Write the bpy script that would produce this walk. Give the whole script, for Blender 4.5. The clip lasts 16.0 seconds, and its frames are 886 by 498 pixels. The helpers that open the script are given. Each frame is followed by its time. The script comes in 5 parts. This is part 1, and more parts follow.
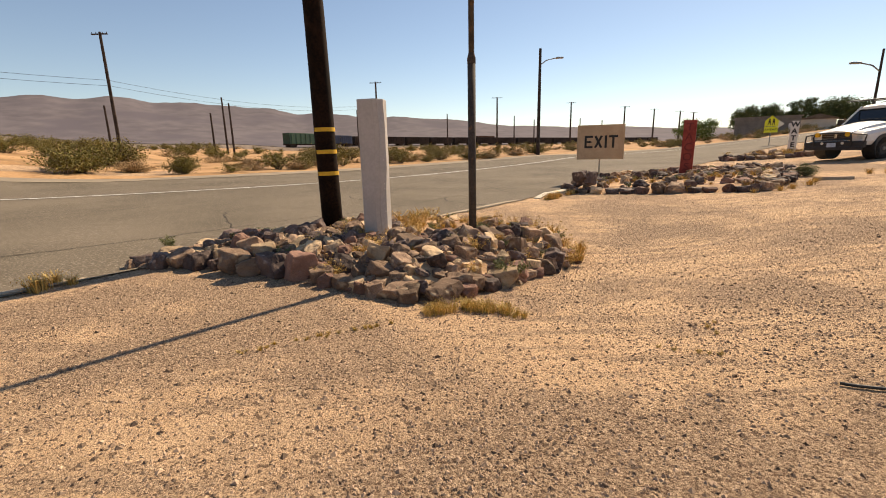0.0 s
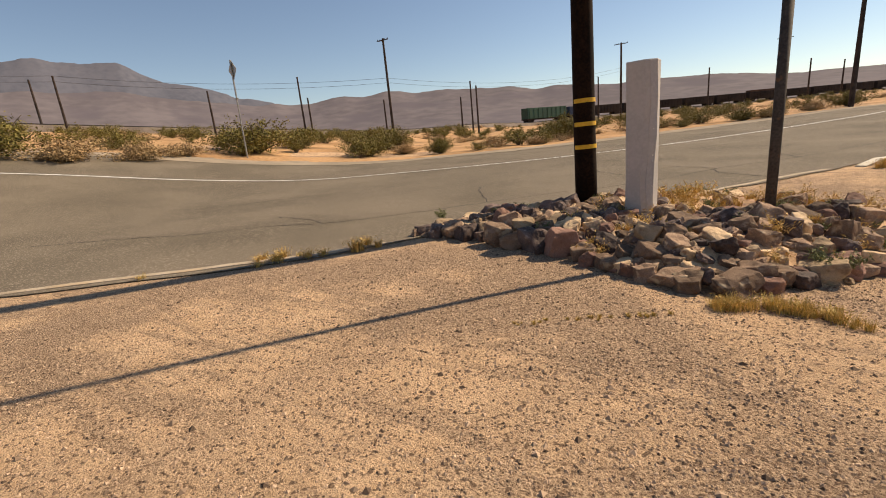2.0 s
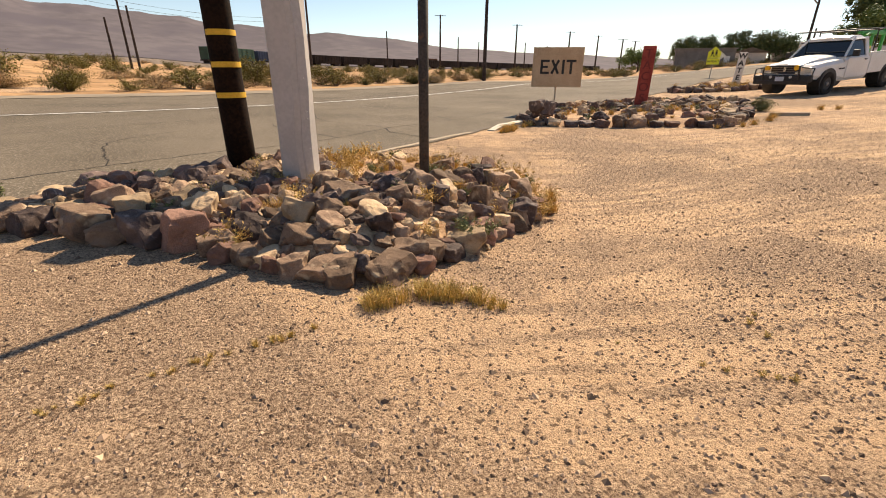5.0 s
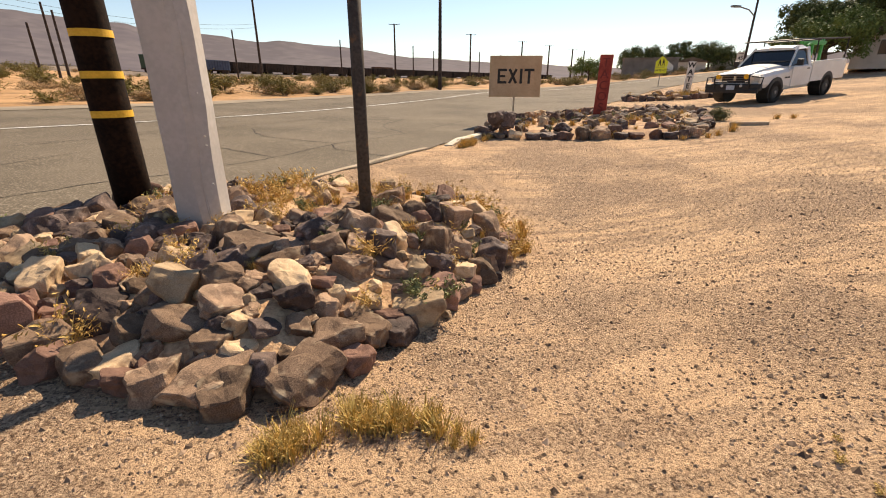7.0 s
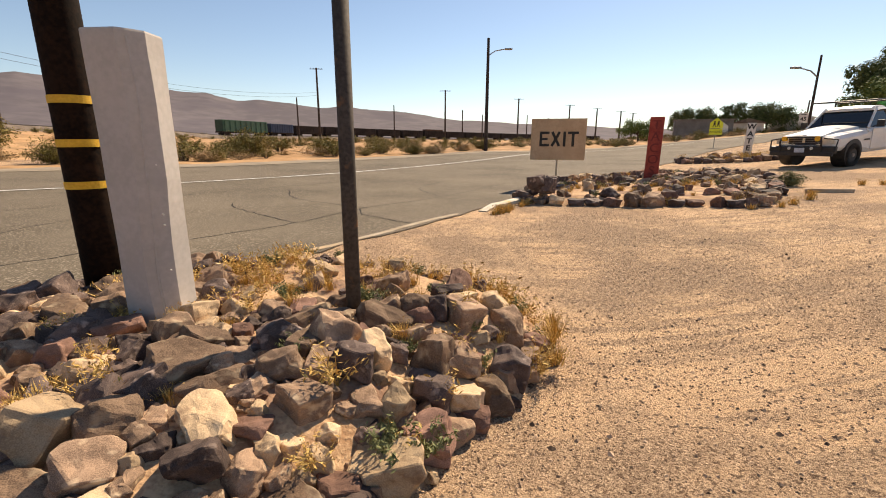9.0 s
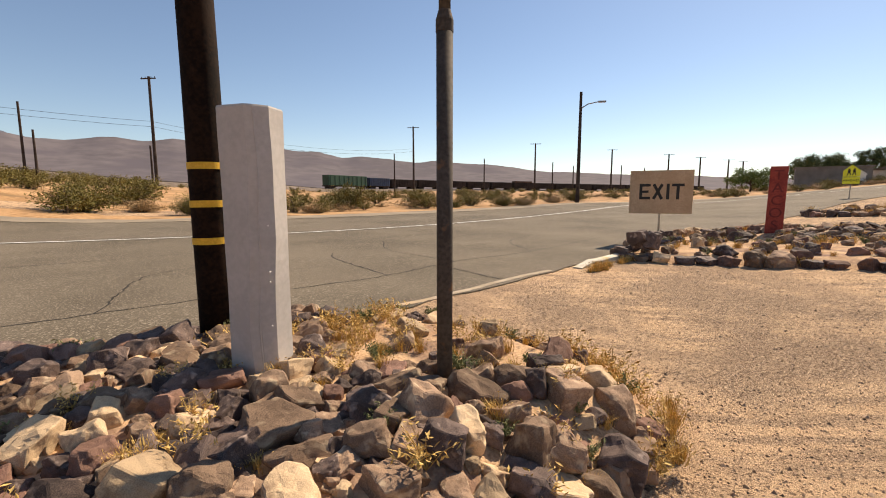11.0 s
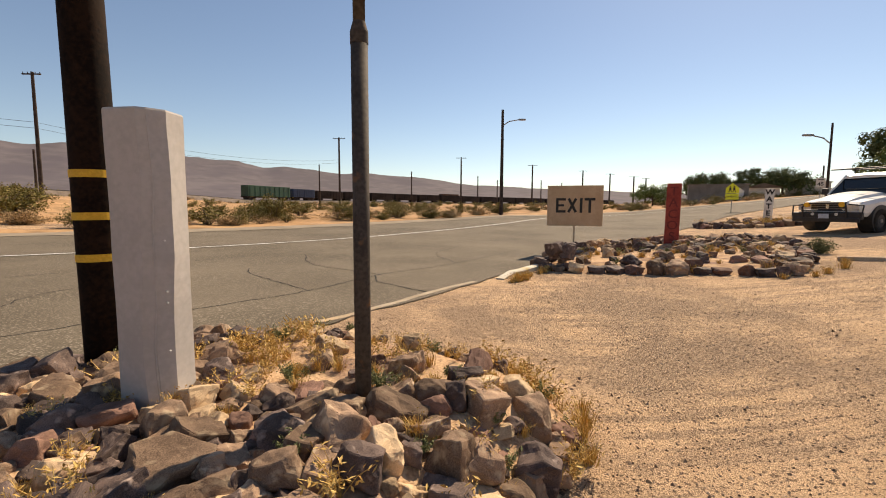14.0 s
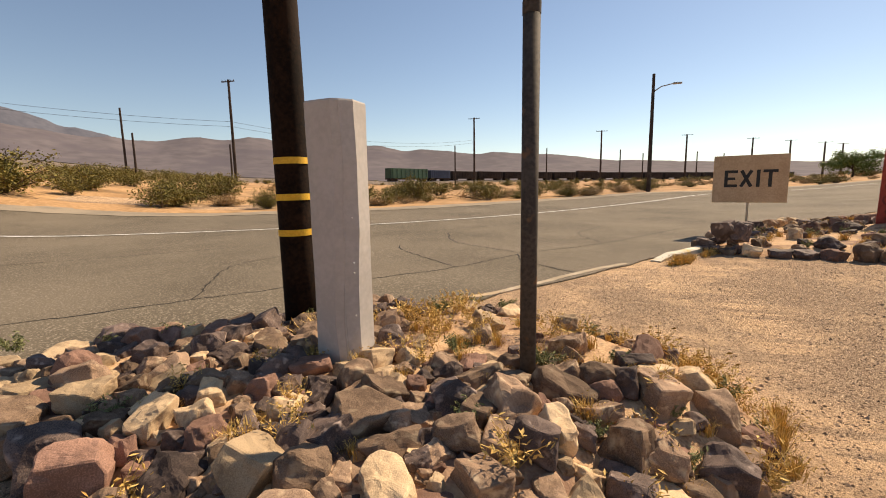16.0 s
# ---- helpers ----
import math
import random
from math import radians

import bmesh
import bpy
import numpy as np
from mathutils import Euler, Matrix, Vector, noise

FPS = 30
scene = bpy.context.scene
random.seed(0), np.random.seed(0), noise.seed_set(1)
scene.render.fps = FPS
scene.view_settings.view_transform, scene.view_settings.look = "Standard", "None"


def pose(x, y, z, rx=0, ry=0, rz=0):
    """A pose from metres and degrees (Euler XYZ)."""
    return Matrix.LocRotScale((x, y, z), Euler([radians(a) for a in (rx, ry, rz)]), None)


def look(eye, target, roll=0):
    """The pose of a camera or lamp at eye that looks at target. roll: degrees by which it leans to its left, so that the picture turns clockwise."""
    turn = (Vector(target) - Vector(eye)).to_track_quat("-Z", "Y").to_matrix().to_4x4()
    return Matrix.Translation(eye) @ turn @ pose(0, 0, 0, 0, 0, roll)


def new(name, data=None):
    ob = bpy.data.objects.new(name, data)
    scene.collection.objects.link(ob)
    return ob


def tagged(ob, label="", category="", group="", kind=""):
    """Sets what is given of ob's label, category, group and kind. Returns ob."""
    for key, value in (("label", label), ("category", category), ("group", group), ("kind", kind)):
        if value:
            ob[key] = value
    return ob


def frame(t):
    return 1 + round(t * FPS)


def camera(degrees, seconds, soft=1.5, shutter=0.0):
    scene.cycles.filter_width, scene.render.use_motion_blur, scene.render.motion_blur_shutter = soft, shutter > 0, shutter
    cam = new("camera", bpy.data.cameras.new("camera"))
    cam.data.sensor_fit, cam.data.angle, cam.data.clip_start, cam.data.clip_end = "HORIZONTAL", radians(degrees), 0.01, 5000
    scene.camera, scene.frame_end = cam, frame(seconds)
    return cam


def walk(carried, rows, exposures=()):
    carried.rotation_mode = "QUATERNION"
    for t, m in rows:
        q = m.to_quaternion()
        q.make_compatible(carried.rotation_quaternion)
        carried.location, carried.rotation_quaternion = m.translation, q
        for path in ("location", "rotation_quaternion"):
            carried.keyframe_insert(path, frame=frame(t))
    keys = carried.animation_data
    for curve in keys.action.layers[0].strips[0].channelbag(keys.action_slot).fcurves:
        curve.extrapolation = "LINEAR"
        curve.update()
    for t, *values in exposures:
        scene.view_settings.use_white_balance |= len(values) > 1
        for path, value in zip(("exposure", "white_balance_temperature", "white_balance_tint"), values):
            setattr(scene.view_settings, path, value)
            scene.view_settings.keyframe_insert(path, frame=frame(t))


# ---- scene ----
cam = camera(90.8, 16.0, soft=1.0)
PATH = [
    (0, (-0.456, -2.274, 1.315), (-0.529, -0.323, 0.879), -1.3),
    (0.5, (-0.646, -2.265, 1.33), (-0.944, -0.353, 0.826), -2.0),
    (1, (-0.75, -2.255, 1.369), (-1.643, -0.527, 0.907), -4.7),
    (1.5, (-0.827, -2.262, 1.35), (-1.936, -0.664, 0.887), -5.9),
    (2, (-0.8, -2.261, 1.342), (-1.844, -0.627, 0.852), -5.5),
    (2.5, (-0.693, -2.029, 1.279), (-1.708, -0.399, 0.72), -5.9),
    (3, (-0.687, -1.9, 1.291), (-1.456, -0.18, 0.621), -4.6),
    (3.5, (-0.734, -1.757, 1.299), (-1.305, 0.025, 0.591), -2.9),
    (4, (-0.634, -1.513, 1.289), (-1.114, 0.302, 0.6), -2.6),
    (4.5, (-0.618, -1.323, 1.299), (-0.758, 0.548, 0.607), -1.5),
    (5, (-0.517, -1.051, 1.259), (-0.335, 0.799, 0.518), 0.5),
    (7.5, (-0.131, 0.148, 1.327), (0.225, 1.993, 0.641), 0.3),
    (8, (0.043, 0.338, 1.364), (0.354, 2.206, 0.72), 0.2),
    (8.5, (0.048, 0.633, 1.352), (0.456, 2.51, 0.794), 1.2),
    (9, (0.132, 0.782, 1.355), (0.291, 2.721, 0.889), 0.3),
    (9.5, (0.098, 0.921, 1.385), (0.067, 2.877, 0.968), 0.2),
    (12, (0.061, 0.967, 1.423), (-0.196, 2.945, 1.274), -0.1),
    (12.5, (0.114, 0.958, 1.425), (0.12, 2.953, 1.292), 0.4),
    (13, (0.131, 0.959, 1.433), (0.265, 2.951, 1.305), 0.5),
    (13.5, (0.132, 0.956, 1.422), (0.21, 2.948, 1.262), 0.3),
    (14, (0.128, 0.997, 1.428), (0.218, 2.986, 1.241), 0.3),
    (14.5, (0.106, 0.951, 1.413), (0.146, 2.942, 1.229), 0.0),
    (15, (0.086, 0.971, 1.418), (-0.022, 2.96, 1.241), -0.1),
    (15.5, (0.006, 0.949, 1.394), (-0.33, 2.912, 1.203), -0.9),
    (16, (-0.092, 0.992, 1.414), (-0.595, 2.907, 1.136), -0.9),
]
walk(cam, [(t, look(eye, target, roll)) for t, eye, target, roll in PATH],
     [(0.0, 0.49, 7450, 13), (0.5, 0.42, 7850, 13), (1.5, 0.30, 7400, 13), (3.5, 0.56, 7250, 13), (5.0, 0.64, 7250, 13), (7.5, 0.64, 7200, 13), (9.0, 0.58, 7250, 13), (12.0, 0.50, 6950, 13), (13.0, 0.48, 7050, 13), (14.5, 0.40, 7450, 13), (16.0, 0.50, 7500, 13)])

# ---- sky and sun ----
SUN_DIR = Vector((0.605, 0.796, 0.93)).normalized()
world = bpy.data.worlds.new("desert_sky")
scene.world = world
world.use_nodes = True
wn = world.node_tree
sky = wn.nodes.new("ShaderNodeTexSky")
sky.sky_type, sky.sun_disc = "NISHITA", False
sky.sun_elevation = math.asin(SUN_DIR.z)
sky.sun_rotation = math.atan2(SUN_DIR.x, SUN_DIR.y)
sky.altitude, sky.air_density, sky.dust_density, sky.ozone_density = 700, 1.0, 0.25, 1.6
wn.links.new(sky.outputs[0], wn.nodes["Background"].inputs[0])
wn.nodes["Background"].inputs[1].default_value = 0.092
sun_data = bpy.data.lights.new("sun", "SUN")
sun_data.energy, sun_data.angle, sun_data.color = 4.9, radians(0.53), (1.0, 0.87, 0.69)
sun = new("sun", sun_data)
sun.matrix_world = look(SUN_DIR * 100, (0, 0, 0))


# ---- the lie of the land ----
def ease(a, b, x):
    k = min(1.0, max(0.0, (x - a) / (b - a)))
    return k * k * (3 - 2 * k)


def ramp(v, s=4.0):
    return s * math.log1p(math.exp(min(40.0, v / s)))


def dip(x, y):
    """The shallow hollow that wheels have worn into the drive beside the first island."""
    u, v = 0.6 * (x - 1.8) + 0.8 * (y - 4.0), 0.8 * (x - 1.8) - 0.6 * (y - 4.0)
    return 0.3 * math.exp(-0.5 * ((u / 2.6) ** 2 + (v / 1.5) ** 2))


def land(x, y):
    """Height of the ground: flat lot, slow rise far off, a bank on the west and a rise under the parked truck."""
    d = math.hypot(x, y)
    return (0.0185 * (ramp(d - 11) - ramp(-11)) + 1.2 * ease(-3, 14, -x - 0.3 * y - 13)
            + 0.083 * ramp(0.8 * x - 0.35 * y - 1.2, 1.0) * ease(260, 80, d) + 0.095 * ramp(-x - 0.6 * y - 17, 4.0) - dip(x, y))


def spline(ctrl, step=0.6):
    """Catmull-Rom through control points, sampled evenly enough."""
    p = [Vector(c) for c in ctrl]
    p = [2 * p[0] - p[1]] + p + [2 * p[-1] - p[-2]]
    out = []
    for i in range(1, len(p) - 2):
        n = max(2, int((p[i + 1] - p[i]).length / step))
        for k in range(n):
            t = k / n
            a, b, c, d = p[i - 1], p[i], p[i + 1], p[i + 2]
            out.append(0.5 * ((2 * b) + (c - a) * t + (2 * a - 5 * b + 4 * c - d) * t * t + (3 * b - a - 3 * c + d) * t ** 3))
    out.append(p[-2])
    return out


def resample(pts, n):
    """n points spread along a polyline, closer together at the near end by arc length power."""
    acc = [0.0]
    for a, b in zip(pts, pts[1:]):
        acc.append(acc[-1] + (b - a).length)
    out, j = [], 0
    for i in range(n):
        s = acc[-1] * i / (n - 1)
        while j < len(pts) - 2 and acc[j + 1] < s:
            j += 1
        k = (s - acc[j]) / max(1e-9, acc[j + 1] - acc[j])
        out.append(pts[j].lerp(pts[j + 1], min(1, k)))
    return out


# ---- materials ----
def material(name, dark, light, rough=0.9, scale=6.0, fine=60.0, bump=0.3, bump_dist=0.01, metal=0.0, spots=None, spot_scale=2.0, spot_cut=(0.5, 0.65), per_object=0.0, use_random=False):
    """Two-scale mottled paint, soil or metal: dark and light colours, fine grain, optional spots of a third colour."""
    m = bpy.data.materials.new(name)
    m.use_nodes = True
    nt = m.node_tree
    b = nt.nodes["Principled BSDF"]
    b.inputs["Roughness"].default_value, b.inputs["Metallic"].default_value = rough, metal
    b.inputs["Specular IOR Level"].default_value = 0.15 if rough > 0.7 else 0.5
    geo = nt.nodes.new("ShaderNodeTexCoord")
    src = geo.outputs["Object"]
    big, small = nt.nodes.new("ShaderNodeTexNoise"), nt.nodes.new("ShaderNodeTexNoise")
    big.inputs["Scale"].default_value, small.inputs["Scale"].default_value = scale, fine
    big.inputs["Detail"].default_value, small.inputs["Detail"].default_value = 5, 4
    for n in (big, small):
        nt.links.new(src, n.inputs["Vector"])
    if use_random:
        info = nt.nodes.new("ShaderNodeObjectInfo")
        off = nt.nodes.new("ShaderNodeVectorMath")
        off.operation = "ADD"
        mul = nt.nodes.new("ShaderNodeMath")
        mul.operation, mul.inputs[1].default_value = "MULTIPLY", 40.0
        nt.links.new(info.outputs["Random"], mul.inputs[0])
        nt.links.new(src, off.inputs[0])
        nt.links.new(mul.outputs[0], off.inputs[1])
        for n in (big, small):
            nt.links.new(off.outputs[0], n.inputs["Vector"])
    mixf = nt.nodes.new("ShaderNodeMath")
    mixf.operation = "MULTIPLY_ADD"
    mixf.inputs[1].default_value, mixf.inputs[2].default_value = 0.5, 0.0
    half = nt.nodes.new("ShaderNodeMath")
    half.operation = "MULTIPLY_ADD"
    half.inputs[1].default_value = 0.5
    nt.links.new(big.outputs[0], mixf.inputs[0])
    nt.links.new(small.outputs[0], half.inputs[0])
    nt.links.new(mixf.outputs[0], half.inputs[2])
    rampn = nt.nodes.new("ShaderNodeValToRGB")
    rampn.color_ramp.elements[0].position, rampn.color_ramp.elements[1].position = 0.41, 0.59
    rampn.color_ramp.elements[0].color, rampn.color_ramp.elements[1].color = (*dark, 1), (*light, 1)
    nt.links.new(half.outputs[0], rampn.inputs[0])
    colour = rampn.outputs[0]
    if spots:
        sn = nt.nodes.new("ShaderNodeTexNoise")
        sn.inputs["Scale"].default_value, sn.inputs["Detail"].default_value = spot_scale, 6
        nt.links.new(src, sn.inputs["Vector"])
        cut = nt.nodes.new("ShaderNodeMapRange")
        cut.inputs[1].default_value, cut.inputs[2].default_value = spot_cut
        nt.links.new(sn.outputs[0], cut.inputs[0])
        mix = nt.nodes.new("ShaderNodeMix")
        mix.data_type = "RGBA"
        nt.links.new(cut.outputs[0], mix.inputs[0])
        nt.links.new(colour, mix.inputs[6])
        mix.inputs[7].default_value = (*spots, 1)
        colour = mix.outputs[2]
    if per_object:
        info = nt.nodes.new("ShaderNodeObjectInfo")
        hsv = nt.nodes.new("ShaderNodeHueSaturation")
        rng = nt.nodes.new("ShaderNodeMapRange")
        rng.inputs[3].default_value, rng.inputs[4].default_value = 1 - per_object, 1 + per_object
        nt.links.new(info.outputs["Random"], rng.inputs[0])
        nt.links.new(rng.outputs[0], hsv.inputs["Value"])
        nt.links.new(colour, hsv.inputs["Color"])
        colour = hsv.outputs[0]
    nt.links.new(colour, b.inputs["Base Color"])
    if bump:
        bp = nt.nodes.new("ShaderNodeBump")
        bp.inputs["Strength"].default_value, bp.inputs["Distance"].default_value = bump, bump_dist
        nt.links.new(half.outputs[0], bp.inputs["Height"])
        nt.links.new(bp.outputs[0], b.inputs["Normal"])
    return m


def leaf_material(name, a, c, rough=0.7):
    """Leaves: colour runs between two tones leaf by leaf."""
    m = bpy.data.materials.new(name)
    m.use_nodes = True
    nt = m.node_tree
    b = nt.nodes["Principled BSDF"]
    b.inputs["Roughness"].default_value = rough
    b.inputs["Specular IOR Level"].default_value = 0.2
    geo = nt.nodes.new("ShaderNodeNewGeometry")
    mix = nt.nodes.new("ShaderNodeMix")
    mix.data_type = "RGBA"
    mix.inputs[6].default_value, mix.inputs[7].default_value = (*a, 1), (*c, 1)
    nt.links.new(geo.outputs["Random Per Island"], mix.inputs[0])
    nt.links.new(mix.outputs[2], b.inputs["Base Color"])
    return m


M = {}
M["asphalt"] = material("asphalt", (0.098, 0.08, 0.056), (0.18, 0.147, 0.106), 0.92, 0.35, 70, 0.8, 0.008, spots=(0.30, 0.25, 0.19), spot_scale=40, spot_cut=(0.55, 0.62))
M["shoulder"] = material("road_shoulder", (0.24, 0.20, 0.15), (0.36, 0.29, 0.21), 0.95, 0.8, 70, 0.5, 0.006)
M["line"] = material("road_paint", (0.55, 0.53, 0.48), (0.85, 0.84, 0.8), 0.7, 3, 40, 0.2, 0.002, spots=(0.25, 0.22, 0.18), spot_scale=9, spot_cut=(0.58, 0.7))
M["crack"] = material("crack_tar", (0.03, 0.027, 0.022), (0.06, 0.052, 0.043), 0.9, 4, 50, 0.2)
M["concrete"] = material("old_concrete", (0.33, 0.26, 0.18), (0.48, 0.39, 0.29), 0.92, 2.5, 45, 0.5, 0.006, spots=(0.5, 0.36, 0.22), spot_scale=1.5)
M["curb_paint"] = material("worn_curb_paint", (0.55, 0.48, 0.36), (0.72, 0.66, 0.54), 0.85, 3, 45, 0.4, 0.004, spots=(0.6, 0.45, 0.2), spot_scale=4)
M["creosote"] = material("creosoted_wood", (0.006, 0.0028, 0.0013), (0.02, 0.009, 0.004), 0.9, 3, 30, 0.6, 0.01, spots=(0.034, 0.016, 0.008), spot_scale=5, spot_cut=(0.58, 0.75))
M["farpole"] = material("weathered_pole", (0.03, 0.022, 0.018), (0.08, 0.06, 0.05), 0.85, 2, 20, 0.3)
M["white_board"] = material("chalky_white_paint", (0.42, 0.39, 0.36), (0.48, 0.445, 0.415), 0.75, 2.2, 25, 0.25, 0.004, spots=(0.42, 0.39, 0.36), spot_scale=5, spot_cut=(0.56, 0.72))
M["gray_pipe"] = material("gray_painted_pipe", (0.05, 0.042, 0.035), (0.085, 0.07, 0.058), 0.8, 5, 40, 0.25, 0.003, spots=(0.16, 0.09, 0.05), spot_scale=9, spot_cut=(0.62, 0.72))
M["yellow_tape"] = material("yellow_reflective_tape", (0.62, 0.35, 0.015), (0.76, 0.45, 0.03), 0.6, 8, 60, 0.1)
M["plywood"] = material("tan_plywood", (0.44, 0.31, 0.19), (0.55, 0.40, 0.26), 0.8, 3, 40, 0.25, 0.003)
M["black_paint"] = material("black_paint", (0.008, 0.008, 0.008), (0.02, 0.018, 0.016), 0.6, 8, 50, 0.15)
M["stake"] = material("gray_wood_stake", (0.34, 0.28, 0.2), (0.5, 0.42, 0.32), 0.85, 5, 50, 0.3)
M["red_paint"] = material("faded_red_paint", (0.20, 0.022, 0.014), (0.34, 0.05, 0.032), 0.7, 4, 40, 0.3, 0.003)
M["dark_red"] = material("dark_red_letters", (0.10, 0.012, 0.009), (0.17, 0.02, 0.014), 0.7, 8, 50, 0.1)
M["sign_white"] = material("white_sign_paint", (0.62, 0.59, 0.53), (0.78, 0.75, 0.7), 0.7, 3, 40, 0.2)
M["sign_yellow"] = material("fluorescent_yellow", (0.75, 0.72, 0.02), (0.88, 0.85, 0.04), 0.5, 6, 40, 0.05)
M["steel"] = material("galvanised_steel", (0.25, 0.24, 0.22), (0.4, 0.38, 0.36), 0.5, 6, 60, 0.1, metal=0.6)
M["sign_back"] = material("bare_aluminium", (0.3, 0.31, 0.3), (0.42, 0.43, 0.42), 0.45, 3, 40, 0.05, metal=0.5)
# distance haze is mixed into the brown as a mauve-gray tint
M["mountain"] = material("haze_tinted_range", (0.125, 0.108, 0.116), (0.17, 0.147, 0.152), 1.0, 0.006, 0.05, 0.0, spots=(0.125, 0.108, 0.12), spot_scale=0.012)
# bluer than the near range: thicker haze painted into the base colour
M["far_range"] = material("far_range_haze_blue", (0.10, 0.105, 0.13), (0.13, 0.13, 0.155), 1.0, 0.004, 0.05, 0.0)
M["soil"] = material("rock_bed_soil", (0.36, 0.215, 0.12), (0.62, 0.42, 0.25), 0.95, 3, 45, 0.9, 0.02, spots=(0.24, 0.15, 0.11), spot_scale=2.2)
M["rock_a"] = material("brown_rock", (0.135, 0.088, 0.06), (0.315, 0.21, 0.14), 0.85, 1.8, 55, 0.35, 0.014, spots=(0.44, 0.335, 0.225), spot_scale=3.5, spot_cut=(0.56, 0.7), per_object=0.45, use_random=True)
M["rock_b"] = material("dark_purple_rock", (0.062, 0.045, 0.04), (0.17, 0.12, 0.10), 0.75, 1.8, 55, 0.35, 0.014, spots=(0.29, 0.22, 0.185), spot_scale=4, spot_cut=(0.58, 0.7), per_object=0.45, use_random=True)
M["rock_c"] = material("pale_sandy_rock", (0.40, 0.28, 0.17), (0.62, 0.45, 0.28), 0.88, 1.8, 55, 0.35, 0.014, spots=(0.25, 0.16, 0.1), spot_scale=3, spot_cut=(0.56, 0.7), per_object=0.35, use_random=True)
M["rock_d"] = material("red_rock", (0.15, 0.085, 0.062), (0.285, 0.165, 0.122), 0.85, 1.8, 55, 0.35, 0.014, per_object=0.4, use_random=True)
M["pebble"] = leaf_material("pebbles", (0.10, 0.068, 0.048), (0.60, 0.42, 0.28), 0.95)
M["creosote_leaf"] = leaf_material("creosote_leaves", (0.105, 0.095, 0.024), (0.27, 0.215, 0.058))
M["dark_bush_leaf"] = leaf_material("dark_bush_leaves", (0.10, 0.09, 0.022), (0.24, 0.2, 0.05))
M["dry_leaf"] = leaf_material("dry_brush", (0.30, 0.2, 0.1), (0.52, 0.36, 0.18))
M["straw"] = leaf_material("straw_grass", (0.42, 0.25, 0.07), (0.72, 0.5, 0.17))
M["weed_green"] = leaf_material("green_weed_leaves", (0.11, 0.125, 0.05), (0.27, 0.27, 0.115))
M["grass_mix"] = leaf_material("half_dry_grass", (0.36, 0.27, 0.075), (0.78, 0.54, 0.2))
M["tree_leaf"] = leaf_material("tree_leaves", (0.05, 0.068, 0.022), (0.15, 0.175, 0.06))
M["tree_leaf_light"] = leaf_material("light_tree_leaves", (0.08, 0.12, 0.03), (0.2, 0.25, 0.07))
M["twig"] = material("bush_stem", (0.09, 0.065, 0.045), (0.2, 0.15, 0.1), 0.9, 10, 40, 0.2)
M["bark"] = material("tree_bark", (0.06, 0.045, 0.03), (0.14, 0.1, 0.07), 0.95, 4, 20, 0.5)
M["truck_white"] = material("white_truck_paint", (0.68, 0.66, 0.62), (0.78, 0.77, 0.74), 0.28, 1.5, 30, 0.02, spots=(0.5, 0.42, 0.32), spot_scale=2.0, spot_cut=(0.62, 0.8))
M["black_plastic"] = material("black_plastic", (0.012, 0.012, 0.012), (0.03, 0.028, 0.026), 0.55, 6, 40, 0.1)
M["rubber"] = material("tyre_rubber", (0.014, 0.013, 0.012), (0.045, 0.038, 0.03), 0.85, 6, 40, 0.3)
M["wheel_steel"] = material("dull_wheel_steel", (0.16, 0.15, 0.14), (0.28, 0.26, 0.24), 0.45, 6, 40, 0.1, metal=0.5)
M["chrome"] = material("chrome", (0.5, 0.5, 0.5), (0.7, 0.7, 0.7), 0.2, 6, 40, 0.0, metal=1.0)
M["amber"] = material("amber_lens", (0.75, 0.38, 0.02), (0.9, 0.5, 0.04), 0.25, 6, 40, 0.0)
M["lamp_lens"] = material("lamp_lens", (0.55, 0.55, 0.5), (0.7, 0.7, 0.66), 0.12, 6, 40, 0.0)
M["plate"] = material("blue_white_plate", (0.35, 0.42, 0.5), (0.55, 0.6, 0.66), 0.5, 20, 60, 0.0)
M["green_paint"] = material("machine_green", (0.02, 0.22, 0.04), (0.05, 0.36, 0.07), 0.45, 3, 30, 0.05)
M["machine_yellow"] = material("machine_yellow", (0.7, 0.5, 0.02), (0.85, 0.62, 0.04), 0.45, 4, 30, 0.05)
M["train_green"] = material("green_container", (0.008, 0.04, 0.022), (0.016, 0.07, 0.036), 0.6, 0.4, 4, 0.1)
M["train_blue"] = material("blue_hopper", (0.014, 0.025, 0.06), (0.025, 0.045, 0.1), 0.6, 0.4, 4, 0.1)
M["train_dark"] = material("dark_gondola", (0.02, 0.016, 0.014), (0.05, 0.038, 0.032), 0.8, 0.3, 4, 0.1)
M["train_rust"] = material("rusty_load", (0.07, 0.04, 0.028), (0.12, 0.07, 0.05), 0.9, 0.3, 4, 0.1)
M["ballast"] = material("rail_ballast", (0.13, 0.1, 0.08), (0.24, 0.19, 0.15), 0.95, 0.5, 8, 0.3)
M["rail"] = material("rail_steel", (0.03, 0.025, 0.022), (0.07, 0.055, 0.045), 0.5, 1, 20, 0.1, metal=0.4)
M["block_wall"] = material("gray_block_wall", (0.16, 0.145, 0.125), (0.25, 0.225, 0.2), 0.95, 0.8, 8, 0.2)
M["stucco"] = material("beige_stucco", (0.56, 0.49, 0.40), (0.68, 0.60, 0.50), 0.9, 1.5, 25, 0.2)
M["roof"] = material("brown_shingles", (0.12, 0.085, 0.06), (0.2, 0.15, 0.11), 0.9, 2, 20, 0.3)
M["timber"] = material("gray_timber", (0.36, 0.27, 0.19), (0.52, 0.42, 0.31), 0.9, 4, 40, 0.4)
